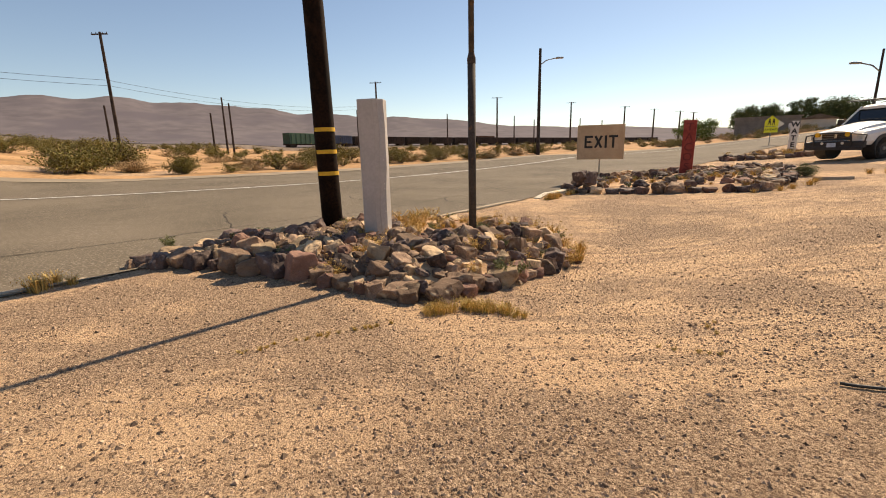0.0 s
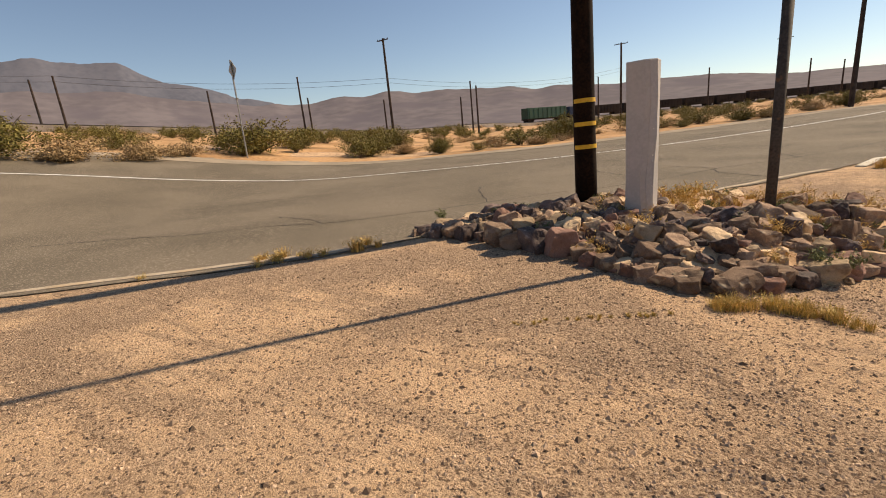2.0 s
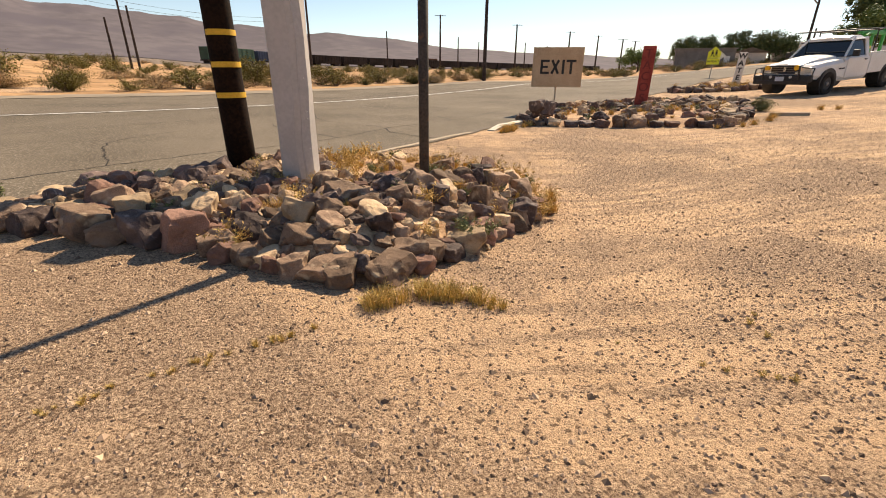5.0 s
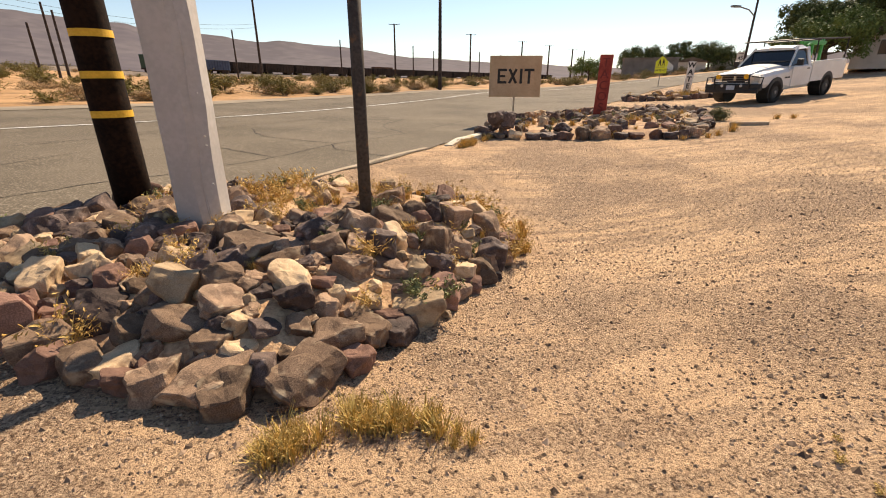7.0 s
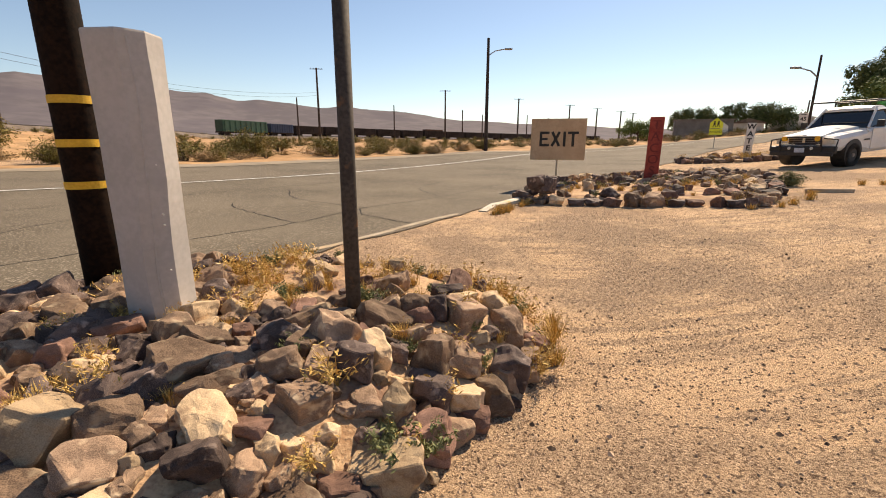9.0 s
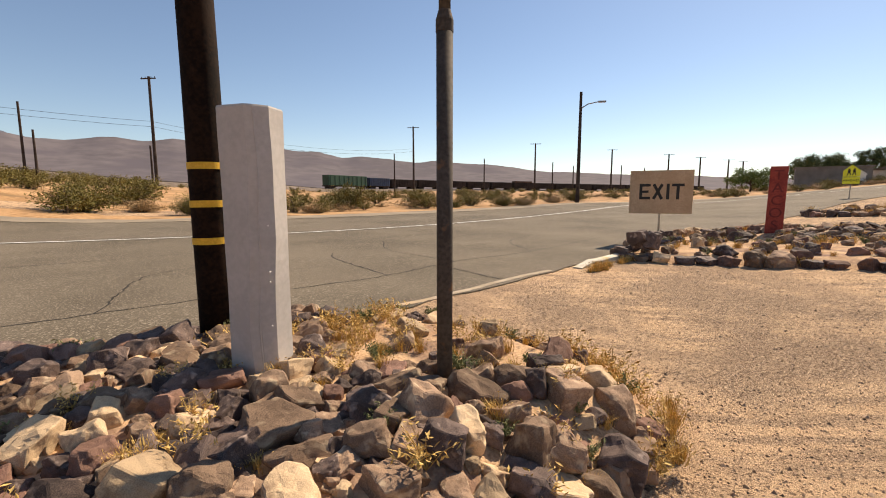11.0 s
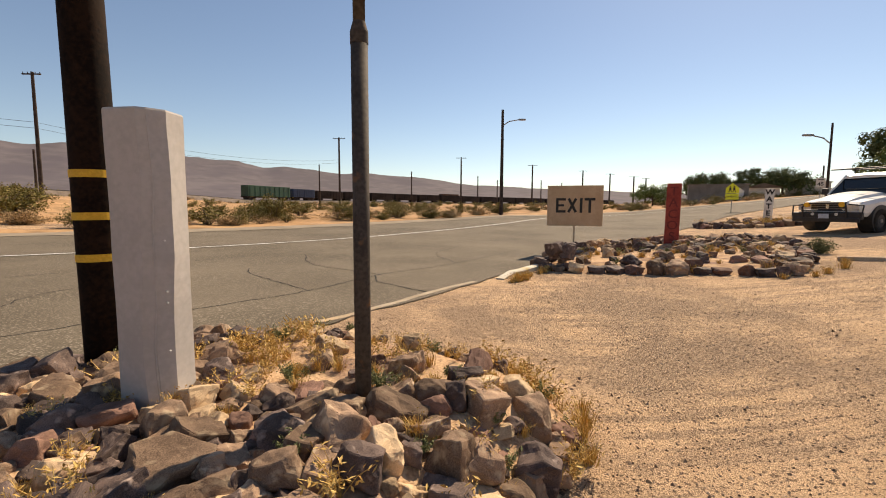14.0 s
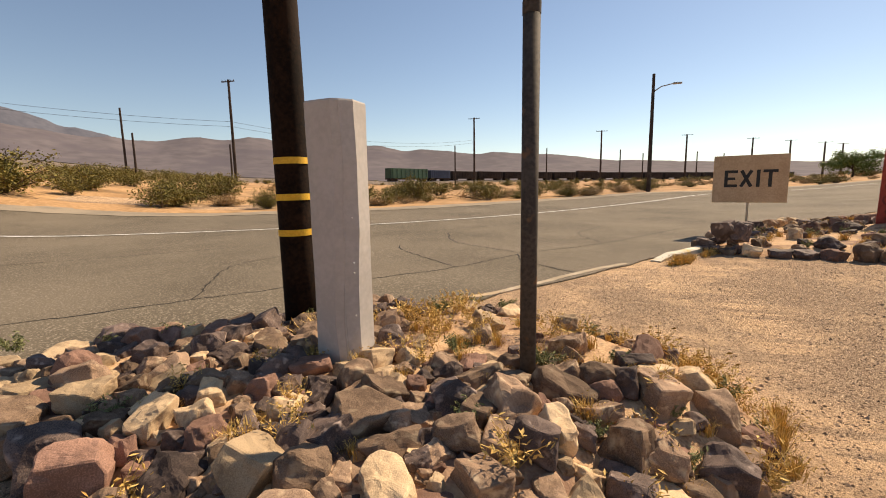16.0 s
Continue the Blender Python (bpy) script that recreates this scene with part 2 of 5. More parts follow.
M["hose"] = material("black_hose", (0.015, 0.014, 0.013), (0.04, 0.036, 0.032), 0.6, 20, 60, 0.1)


def glass_material():
    m = bpy.data.materials.new("dark_car_glass")
    m.use_nodes = True
    b = m.node_tree.nodes["Principled BSDF"]
    b.inputs["Base Color"].default_value = (0.012, 0.016, 0.018, 1)
    b.inputs["Roughness"].default_value = 0.06
    return m


M["glass"] = glass_material()


def dirt_material():
    """Sandy lot: pale blown sand, patches of gray-brown gravel, dark grit and tyre-worn bands."""
    m = bpy.data.materials.new("sandy_dirt")
    m.use_nodes = True
    nt = m.node_tree
    b = nt.nodes["Principled BSDF"]
    b.inputs["Roughness"].default_value = 0.96
    b.inputs["Specular IOR Level"].default_value = 0.1
    tc = nt.nodes.new("ShaderNodeTexCoord")

    def tex(scale, detail=5.0, rough=0.55, stretch=None):
        n = nt.nodes.new("ShaderNodeTexNoise")
        n.inputs["Scale"].default_value, n.inputs["Detail"].default_value, n.inputs["Roughness"].default_value = scale, detail, rough
        if stretch:
            mp = nt.nodes.new("ShaderNodeMapping")
            mp.inputs["Rotation"].default_value, mp.inputs["Scale"].default_value = (0, 0, stretch[0]), (stretch[1], stretch[2], 1)
            nt.links.new(tc.outputs["Object"], mp.inputs[0])
            nt.links.new(mp.outputs[0], n.inputs["Vector"])
        else:
            nt.links.new(tc.outputs["Object"], n.inputs["Vector"])
        return n.outputs[0]

    def cut(v, lo, hi):
        r = nt.nodes.new("ShaderNodeMapRange")
        r.inputs[1].default_value, r.inputs[2].default_value = lo, hi
        nt.links.new(v, r.inputs[0])
        return r.outputs[0]

    def mix(f, a, c):
        x = nt.nodes.new("ShaderNodeMix")
        x.data_type = "RGBA"
        nt.links.new(f, x.inputs[0])
        for v, i in ((a, 6), (c, 7)):
            if isinstance(v, tuple):
                x.inputs[i].default_value = (*v, 1)
            else:
                nt.links.new(v, x.inputs[i])
        return x.outputs[2]

    def math_op(op, a, c):
        x = nt.nodes.new("ShaderNodeMath")
        x.operation = op
        for v, i in ((a, 0), (c, 1)):
            if isinstance(v, float):
                x.inputs[i].default_value = v
            else:
                nt.links.new(v, x.inputs[i])
        return x.outputs[0]

    patches = cut(tex(0.42, 6, 0.62), 0.45, 0.55)
    bands = cut(tex(0.5, 4, 0.6, (0.85, 1.4, 0.25)), 0.5, 0.66)
    grit = cut(tex(75, 3, 0.7), 0.52, 0.57)
    speck = cut(tex(30, 2, 0.5), 0.615, 0.645)
    pale = cut(tex(55, 3, 0.5), 0.6, 0.68)
    sand = mix(tex(2.6, 6), (0.57, 0.365, 0.205), (0.80, 0.55, 0.345))
    gravel = mix(cut(tex(55, 4, 0.65), 0.36, 0.64), (0.19, 0.13, 0.088), (0.62, 0.445, 0.295))
    streak = cut(tex(1.6, 6, 0.7, (0.25, 0.3, 2.6)), 0.49, 0.58)
    gravelly = math_op("MAXIMUM", patches, math_op("MULTIPLY", math_op("MAXIMUM", bands, streak), 0.8))
    col = mix(math_op("MULTIPLY", gravelly, 0.8), sand, gravel)
    col = mix(math_op("MULTIPLY", grit, math_op("ADD", math_op("MULTIPLY", gravelly, 0.6), 0.4)), col, (0.18, 0.11, 0.07))
    col = mix(math_op("MULTIPLY", pale, 0.35), col, (0.74, 0.55, 0.36))
    col = mix(math_op("MULTIPLY", speck, 0.8), col, (0.12, 0.075, 0.05))
    clods = cut(tex(13, 5, 0.75), 0.52, 0.6)
    col = mix(math_op("MULTIPLY", clods, math_op("ADD", math_op("MULTIPLY", gravelly, 0.35), 0.12)), col, (0.24, 0.16, 0.105))
    nt.links.new(col, b.inputs["Base Color"])
    bp = nt.nodes.new("ShaderNodeBump")
    bp.inputs["Strength"].default_value, bp.inputs["Distance"].default_value = 1.0, 0.03
    h = math_op("ADD", math_op("MULTIPLY", tex(70, 5, 0.7), 0.8), math_op("MULTIPLY", tex(11, 5, 0.7), 0.5))
    nt.links.new(h, bp.inputs["Height"])
    nt.links.new(bp.outputs[0], b.inputs["Normal"])
    return m


def desert_material():
    """Open desert beyond the road: orange-tan sand with stony mottling."""
    return material("desert_sand", (0.36, 0.205, 0.095), (0.56, 0.34, 0.17), 0.97, 0.25, 5, 0.4, 0.05, spots=(0.26, 0.165, 0.085), spot_scale=0.6, spot_cut=(0.52, 0.68))


M["dirt"], M["desert"] = dirt_material(), desert_material()


# ---- mesh helpers ----
def mesh_ob(name, bm, mat, smooth=False):
    me = bpy.data.meshes.new(name)
    bm.normal_update()
    bm.to_mesh(me)
    bm.free()
    for k in (mat if isinstance(mat, (list, tuple)) else [mat]):
        me.materials.append(k)
    if smooth:
        me.polygons.foreach_set("use_smooth", [True] * len(me.polygons))
    return new(name, me)


def from_lists(name, verts, faces, mat, smooth=False):
    me = bpy.data.meshes.new(name)
    me.from_pydata(verts, [], faces)
    me.materials.append(mat)
    if smooth:
        me.polygons.foreach_set("use_smooth", [True] * len(me.polygons))
    me.update()
    return new(name, me)


def part(name, bm, mat, parent, label="", smooth=False):
    ob = mesh_ob(name, bm, mat, smooth)
    ob.parent = parent
    return tagged(ob, label) if label else ob


def empty(name, m, label, category, group="", kind=""):
    ob = new(name)
    ob.matrix_world = m
    return tagged(ob, label, category, group, kind)


def box(sx, sy, sz, at=(0, 0, 0), bevel=0.0, bm=None, rot=None):
    """A box centred at 'at', edges rounded by bevel."""
    bm = bm or bmesh.new()
    m = Matrix.Translation(at) @ (rot or Matrix.Identity(4)) @ Matrix.Diagonal((sx, sy, sz, 1))
    r = bmesh.ops.create_cube(bm, size=1, matrix=m)
    if bevel:
        es = list({e for v in r["verts"] for e in v.link_edges})
        bmesh.ops.bevel(bm, geom=es, offset=bevel, segments=2, affect="EDGES", profile=0.6)
    return bm


def rod(a, b, r1, r2=None, seg=12, bm=None):
    """A tapered round bar from a to b."""
    bm = bm or bmesh.new()
    a, b = Vector(a), Vector(b)
    d = b - a
    m = Matrix.Translation((a + b) / 2) @ d.to_track_quat("Z", "Y").to_matrix().to_4x4()
    bmesh.ops.create_cone(bm, cap_ends=True, segments=seg, radius1=r1, radius2=r1 if r2 is None else r2, depth=d.length, matrix=m)
    return bm


def tube(points, r, seg=8, bm=None):
    """A tube that follows points."""
    bm = bm or bmesh.new()
    pts = [Vector(p) for p in points]
    rings, u = [], None
    for i, p in enumerate(pts):
        d = (pts[min(i + 1, len(pts) - 1)] - pts[max(i - 1, 0)]).normalized()
        u = d.orthogonal().normalized() if u is None else (u - d * u.dot(d)).normalized()
        v = d.cross(u)
        rad = r(i / (len(pts) - 1)) if callable(r) else r
        rings.append([bm.verts.new(p + (u * math.cos(2 * math.pi * k / seg) + v * math.sin(2 * math.pi * k / seg)) * rad) for k in range(seg)])
    for a, b in zip(rings, rings[1:]):
        for k in range(seg):
            bm.faces.new((a[k], a[(k + 1) % seg], b[(k + 1) % seg], b[k]))
    bm.faces.new(rings[0][::-1])
    bm.faces.new(rings[-1])
    return bm


def prism(outline, depth, bm=None, m=None):
    """A flat outline in the x-z plane, extruded along y by depth."""
    bm = bm or bmesh.new()
    m = m or Matrix.Identity(4)
    f = [bm.verts.new(m @ Vector((x, -depth / 2, z))) for x, z in outline]
    g = [bm.verts.new(m @ Vector((x, depth / 2, z))) for x, z in outline]
    bm.faces.new(f)
    bm.faces.new(g[::-1])
    n = len(f)
    for i in range(n):
        bm.faces.new((f[i], g[i], g[(i + 1) % n], f[(i + 1) % n]))
    bmesh.ops.recalc_face_normals(bm, faces=bm.faces)
    return bm


def letters(text, size, m, mat, parent, name="lettering", depth=0.003, weight=0.0, spacing=1.0):
    """Raised lettering from the built-in font, turned into a mesh."""
    cu = bpy.data.curves.new("type", "FONT")
    cu.body, cu.size, cu.align_x, cu.align_y, cu.extrude, cu.offset, cu.space_character = text, size, "CENTER", "CENTER", depth, weight, spacing
    tmp = bpy.data.objects.new("type", cu)
    scene.collection.objects.link(tmp)
    bpy.context.view_layer.update()
    me = bpy.data.meshes.new_from_object(tmp.evaluated_get(bpy.context.evaluated_depsgraph_get()))
    bpy.data.objects.remove(tmp)
    me.materials.clear()
    me.materials.append(mat)
    ob = new(name, me)
    ob.parent = parent
    ob.matrix_local = m
    return ob


# ---- ground ----
def build_ground():
    rings, spokes = [0.0], 220
    r = 0.35
    while r < 3200:
        rings.append(r)
        r *= 1.055
    verts, faces = [(0, 0, land(0, 0))], []
    for r in rings[1:]:
        for k in range(spokes):
            a = 2 * math.pi * k / spokes
            x, y = r * math.sin(a), r * math.cos(a)
            verts.append((x, y, land(x, y)))
    for k in range(spokes):
        faces.append((0, 1 + (k + 1) % spokes, 1 + k))
    for i in range(len(rings) - 2):
        a, b = 1 + i * spokes, 1 + (i + 1) * spokes
        for k in range(spokes):
            k2 = (k + 1) % spokes
            faces.append((a + k, a + k2, b + k2, b + k))
    ob = from_lists("ground", verts, faces, M["dirt"], True)
    return tagged(ob, "tan sandy dirt lot with gravel patches", "ground", kind="structure")


build_ground()

NEAR_EDGE = spline([(-38.47, -43.21), (-25.37, -24.93), (-13.58, -9.28), (-9.4, -2.76), (-7.5, -0.86), (-5.85, 0.57), (-4.95, 1.44), (-4.2, 2.74), (-3.1, 4.15), (-2.2, 5.1), (-1.17, 6.09), (-0.28, 7.25), (1.61, 9.68), (3.55, 12.27), (6.38, 15.79), (9.9, 19.1), (13.84, 22.9), (23.01, 32.17), (31.81, 38.51), (43.39, 46.81), (70.54, 64.59), (140.89, 111.05)])
WHITE_LINE = spline([(-36.83, -30.24), (-26.99, -7.15), (-22.35, 2.7), (-18.34, 7.1), (-14.34, 9.96), (-10.43, 12.54), (-6.4, 15.5), (-2.57, 19.18), (1.25, 23.94), (5.29, 29.86), (11.72, 39.77), (20.91, 45.6), (33.3, 52.47), (48.44, 58.8), (78.62, 75.53), (138.94, 117.07)])
FAR_EDGE = spline([(-57.48, -13.84), (-37.12, 2.96), (-25.42, 10.92), (-17.2, 18.65), (-10.31, 23.62), (-5.6, 28.26), (0.09, 34.99), (7.08, 44.52), (12.86, 46.68), (24.09, 55.11), (36.3, 60.47), (50.46, 65.81), (80.67, 83.52), (138.98, 123.07)])


def lift(x, y, h):
    return land(x, y) + h + 0.0006 * math.hypot(x, y)


def ribbon(name, left, right, cols, h, mat, label, category, kind="structure", wobble=0.0):
    n = len(left)
    verts, faces = [], []
    for i, (a, b) in enumerate(zip(left, right)):
        for k in range(cols + 1):
            p = a.lerp(b, k / cols)
            w = wobble * noise.noise((p.x * 1.7, p.y * 1.7, 3.1)) if k in (0, cols) else 0
            d = (b - a).normalized()
            x, y = p.x + d.x * w, p.y + d.y * w
            verts.append((x, y, lift(x, y, h)))
    for i in range(n - 1):
        for k in range(cols):
            a = i * (cols + 1) + k
            faces.append((a, a + cols + 1, a + cols + 2, a + 1))
    ob = from_lists(name, verts, faces, mat, True)
    if ob.data.polygons[0].normal.z < 0:
        ob.data.flip_normals()
    return tagged(ob, label, category, kind=kind)


def offset_line(pts, d):
    out = []
    for i, p in enumerate(pts):
        t = (pts[min(i + 1, len(pts) - 1)] - pts[max(0, i - 1)]).normalized()
        out.append(p + Vector((-t.y, t.x)) * d)
    return out


N = 420
near_pts, line_pts, far_pts = resample(NEAR_EDGE, N), resample(WHITE_LINE, N), resample(FAR_EDGE, N)


def nearest_pairs(base, other):
    """Each base point with a partner on the other line, never running backwards."""
    out, j = [], 0
    for i, p in enumerate(base):
        t = (base[min(i + 1, len(base) - 1)] - base[max(0, i - 1)]).normalized()
        best = min(range(j, min(len(other), j + 60)), key=lambda q: abs((other[q] - p).dot(t)))
        j = best
        out.append(other[best])
    return out


road_far = nearest_pairs(near_pts, far_pts)
ribbon("road", near_pts, road_far, 16, 0.012, M["asphalt"], "worn gray-brown asphalt road with fine cracks", "road", wobble=0.16)
ribbon("road_marking", offset_line(line_pts, -0.075), offset_line(line_pts, 0.075), 1, 0.03, M["line"], "single worn white edge line on the road", "road marking")
ribbon("road_shoulder", offset_line(far_pts, -1.7), offset_line(far_pts, 0.5), 3, 0.03, M["shoulder"], "pale gravelly shoulder along the road", "road shoulder", wobble=0.25)
# the open desert beyond the road
desert_far = [p + Vector((-0.75, 0.66)) * 420 for p in far_pts]


def build_desert():
    cols = 40
    verts, faces = [], []
    for a, b in zip(far_pts[::3], desert_far[::3]):
        for k in range(cols + 1):
            p = a.lerp(b, (k / cols) ** 2.2)
            hump = 0.12 * noise.noise((p.x * 0.25, p.y * 0.25, 0.4)) * min(1, k / 4)
            verts.append((p.x, p.y, lift(p.x, p.y, 0.02) + hump))
    n = len(far_pts[::3])
    for i in range(n - 1):
        for k in range(cols):
            a = i * (cols + 1) + k
            faces.append((a, a + cols + 1, a + cols + 2, a + 1))
    ob = from_lists("desert_ground", verts, faces, M["desert"], True)
    if ob.data.polygons[0].normal.z < 0:
        ob.data.flip_normals()
    tagged(ob, "orange-tan open desert sand beyond the road", "desert ground", kind="structure")


build_desert()


def crack(points, width=0.017):
    pts = spline(points, 0.12)
    rnd = random.Random(len(points) * 7 + int(abs(points[0][0]) * 10))
    jag = [p + Vector((rnd.uniform(-0.03, 0.03), rnd.uniform(-0.03, 0.03))) for p in pts]
    verts, faces = [], []
    for i, p in enumerate(jag):
        t = (jag[min(i + 1, len(jag) - 1)] - jag[max(0, i - 1)]).normalized()
        w = width * rnd.uniform(0.4, 1.2)
        for s in (-1, 1):
            q = p + Vector((-t.y, t.x)) * w * s
            verts.append((q.x, q.y, lift(q.x, q.y, 0.0155)))
    for i in range(len(jag) - 1):
        faces.append((2 * i, 2 * i + 1, 2 * i + 3, 2 * i + 2))
    tagged(from_lists("road_crack", verts, faces, M["crack"]), "thin dark crack in the asphalt", "crack", "cracks in the road", "structure")


for c in ([(-8.8, 1.84), (-7.8, 2.74), (-6.7, 3.24), (-5.57, 4.3), (-4.58, 5.45), (-3.41, 6.74)], [(-8.53, 3.53), (-7.4, 3.44), (-6.9, 3.24)], [(-3.2, 6.74), (-1.77, 8.26), (-0.74, 9.97), (0.96, 11.69), (3.32, 15.01)], [(-1.77, 8.26), (-3.31, 9.93), (-3.75, 10.75)],
          [(-0.74, 9.97), (-2.5, 11.47), (-3.19, 13.38)], [(0.15, 8.2), (-0.72, 9.11), (-0.84, 9.86)], [(0.96, 11.69), (0.5, 13.67), (1.34, 15.84)], [(-11.2, 0.24), (-10, 1.24), (-8.8, 1.84)],
          [(-12.41, 3.79), (-10.13, 6.61), (-7.53, 9.61), (-4.47, 13.13), (0.87, 18.74)], [(-4.58, 5.45), (-5.77, 7.56), (-5.4, 9.23)]):
    crack(c)


# ---- rock beds ----
def rock_mesh(seed, flat=0.6):
    """An angular field stone: a block split by random planes, chipped edges, rough broken faces."""
    rnd = random.Random(seed)
    bm = bmesh.new()
    bmesh.ops.create_cube(bm, size=1.0)
    for v in bm.verts:
        v.co = Vector((v.co.x * rnd.uniform(0.8, 1.15), v.co.y * rnd.uniform(0.62, 0.95), v.co.z * flat * rnd.uniform(0.7, 1.15)))
    for _ in range(rnd.randint(10, 14)):
        n = Vector((rnd.gauss(0, 1), rnd.gauss(0, 1), rnd.gauss(0.1, 0.9))).normalized()
        reach = max(v.co.dot(n) for v in bm.verts)
        geom = list(bm.verts) + list(bm.edges) + list(bm.faces)
        cut = bmesh.ops.bisect_plane(bm, geom=geom, plane_co=n * reach * rnd.uniform(0.6, 0.9), plane_no=n, clear_outer=True)
        edges = [e for e in cut["geom_cut"] if isinstance(e, bmesh.types.BMEdge)]
        if edges:
            bmesh.ops.contextual_create(bm, geom=edges)
    bmesh.ops.bevel(bm, geom=list(bm.edges), offset=0.022, segments=1, affect="EDGES")
    bmesh.ops.triangulate(bm, faces=bm.faces)
    bmesh.ops.subdivide_edges(bm, edges=[e for e in bm.edges if e.calc_length() > 0.2], cuts=2, use_grid_fill=True)
    bmesh.ops.triangulate(bm, faces=bm.faces)
    bmesh.ops.subdivide_edges(bm, edges=[e for e in bm.edges if e.calc_length() > 0.11], cuts=1)
    bmesh.ops.triangulate(bm, faces=bm.faces)
    o = Vector((seed * 3.7, seed * 1.3, 0))
    for v in bm.verts:
        n = v.co.normalized()
        v.co += n * (0.09 * noise.noise(v.co * 2.6 + o) + 0.04 * noise.noise(v.co * 6 + o) + 0.014 * noise.noise(v.co * 17 + o))
    me = bpy.data.meshes.new("rock")
    bm.to_mesh(me)
    bm.free()
    me.polygons.foreach_set("use_smooth", [False] * len(me.polygons))
    return me


ROCK_MATS = ["rock_a", "rock_b", "rock_c", "rock_d"]
ROCKS = {}
for i in range(28):
    base = rock_mesh(i + 1, (0.6, 0.74, 0.9, 0.5)[i % 4])
    for k in ROCK_MATS:
        me = base.copy()
        me.materials.clear()
        me.materials.append(M[k])
        ROCKS[i, k] = me


def inside(x, y, poly):
    hit = False
    for (x1, y1), (x2, y2) in zip(poly, poly[1:] + poly[:1]):
        if (y1 > y) != (y2 > y) and x < (x2 - x1) * (y - y1) / (y2 - y1) + x1:
            hit = not hit
    return hit


def edge_gap(x, y, poly):
    best = 1e9
    for (x1, y1), (x2, y2) in zip(poly, poly[1:] + poly[:1]):
        dx, dy = x2 - x1, y2 - y1
        t = max(0, min(1, ((x - x1) * dx + (y - y1) * dy) / (dx * dx + dy * dy)))
        best = min(best, math.hypot(x - x1 - t * dx, y - y1 - t * dy))
    return best


def bed_height(x, y, poly, top, rim=0.5):
    if not inside(x, y, poly):
        return 0.0
    gap = edge_gap(x, y, poly)
    return top * ease(0, rim, gap) + dip(x, y) * ease(0, 0.8, gap)


def build_bed(name, poly, top, label, step=0.12, mat="soil"):
    """The low soil mound that the stones sit in."""
    xs, ys = [p[0] for p in poly], [p[1] for p in poly]
    nx, ny = int((max(xs) - min(xs) + 0.6) / step), int((max(ys) - min(ys) + 0.6) / step)
    bm = bmesh.new()
    grid = {}
    for i in range(nx + 1):
        for j in range(ny + 1):
            x, y = min(xs) - 0.3 + i * step, min(ys) - 0.3 + j * step
            h = bed_height(x, y, poly, top)
            rough = 0.03 * noise.noise((x * 3, y * 3, 1.0)) * (1 if h > 0 else 0)
            z = land(x, y) + (h + rough + 0.012 if inside(x, y, poly) else -0.05)
            grid[i, j] = (bm.verts.new((x, y, z)), inside(x, y, poly))
    for i in range(nx):
        for j in range(ny):
            q = [grid[i, j], grid[i + 1, j], grid[i + 1, j + 1], grid[i, j + 1]]
            if any(k[1] for k in q):
                bm.faces.new([k[0] for k in q])
    bmesh.ops.delete(bm, geom=[v for v in bm.verts if not v.link_faces], context="VERTS")
    ob = mesh_ob(name, bm, M[mat], True)
    return tagged(ob, label, "rock bed")


def put_rock(bed, x, y, size, rnd, poly, top, sink=0.3, kind=None, tilt=25):
    k = kind or rnd.choices(ROCK_MATS, (0.43, 0.34, 0.14, 0.09))[0]
    i = rnd.randrange(28)
    ob = new("rock", ROCKS[i, k])
    sx, sz = size * rnd.uniform(0.85, 1.25), size * rnd.uniform(0.8, 1.15)
    half = 0.5 * sz * (0.6, 0.74, 0.9, 0.5)[i % 4]
    z = land(x, y) + bed_height(x, y, poly, top) + half * (1 - sink * 1.6)
    ob.parent = bed
    ob.matrix_local = pose(x, y, z, rnd.uniform(-tilt, tilt), rnd.uniform(-tilt, tilt), rnd.uniform(0, 360)) @ Matrix.Diagonal((sx, size, sz, 1))
    return ob


def fill_bed(bed, poly, top, count, sizes, seed, dense=lambda x, y: 1.0, gap=0.62, posts=()):
    rnd = random.Random(seed)
    xs, ys = [p[0] for p in poly], [p[1] for p in poly]
    done = list(posts)
    for _ in range(count * 40):
        if len(done) - len(posts) >= count:
            break
        x, y = rnd.uniform(min(xs), max(xs)), rnd.uniform(min(ys), max(ys))
        if not inside(x, y, poly) or rnd.random() > dense(x, y):
            continue
        size = rnd.uniform(*sizes) * (1.0 if rnd.random() < 0.7 else 0.65)
        if any(math.hypot(x - a, y - b) < gap * 0.5 * (size + s) for a, b, s in done):
            continue
        done.append((x, y, size))
        put_rock(bed, x, y, size, rnd, poly, top)
    return done


def rim_rocks(bed, line, top, poly, sizes, seed, spacing=0.9):
    rnd = random.Random(seed)
    pts = spline(line, 0.05)
    s, want, out = 0.0, 0.0, []
    for a, b in zip(pts, pts[1:]):
        s += (b - a).length
        if s >= want:
            size = rnd.uniform(*sizes)
            x, y = b.x + rnd.uniform(-0.05, 0.05), b.y + rnd.uniform(-0.05, 0.05)
            put_rock(bed, x, y, size, rnd, poly, top, 0.22, tilt=15)
            out.append((x, y, size))
            want = s + size * spacing
    return out


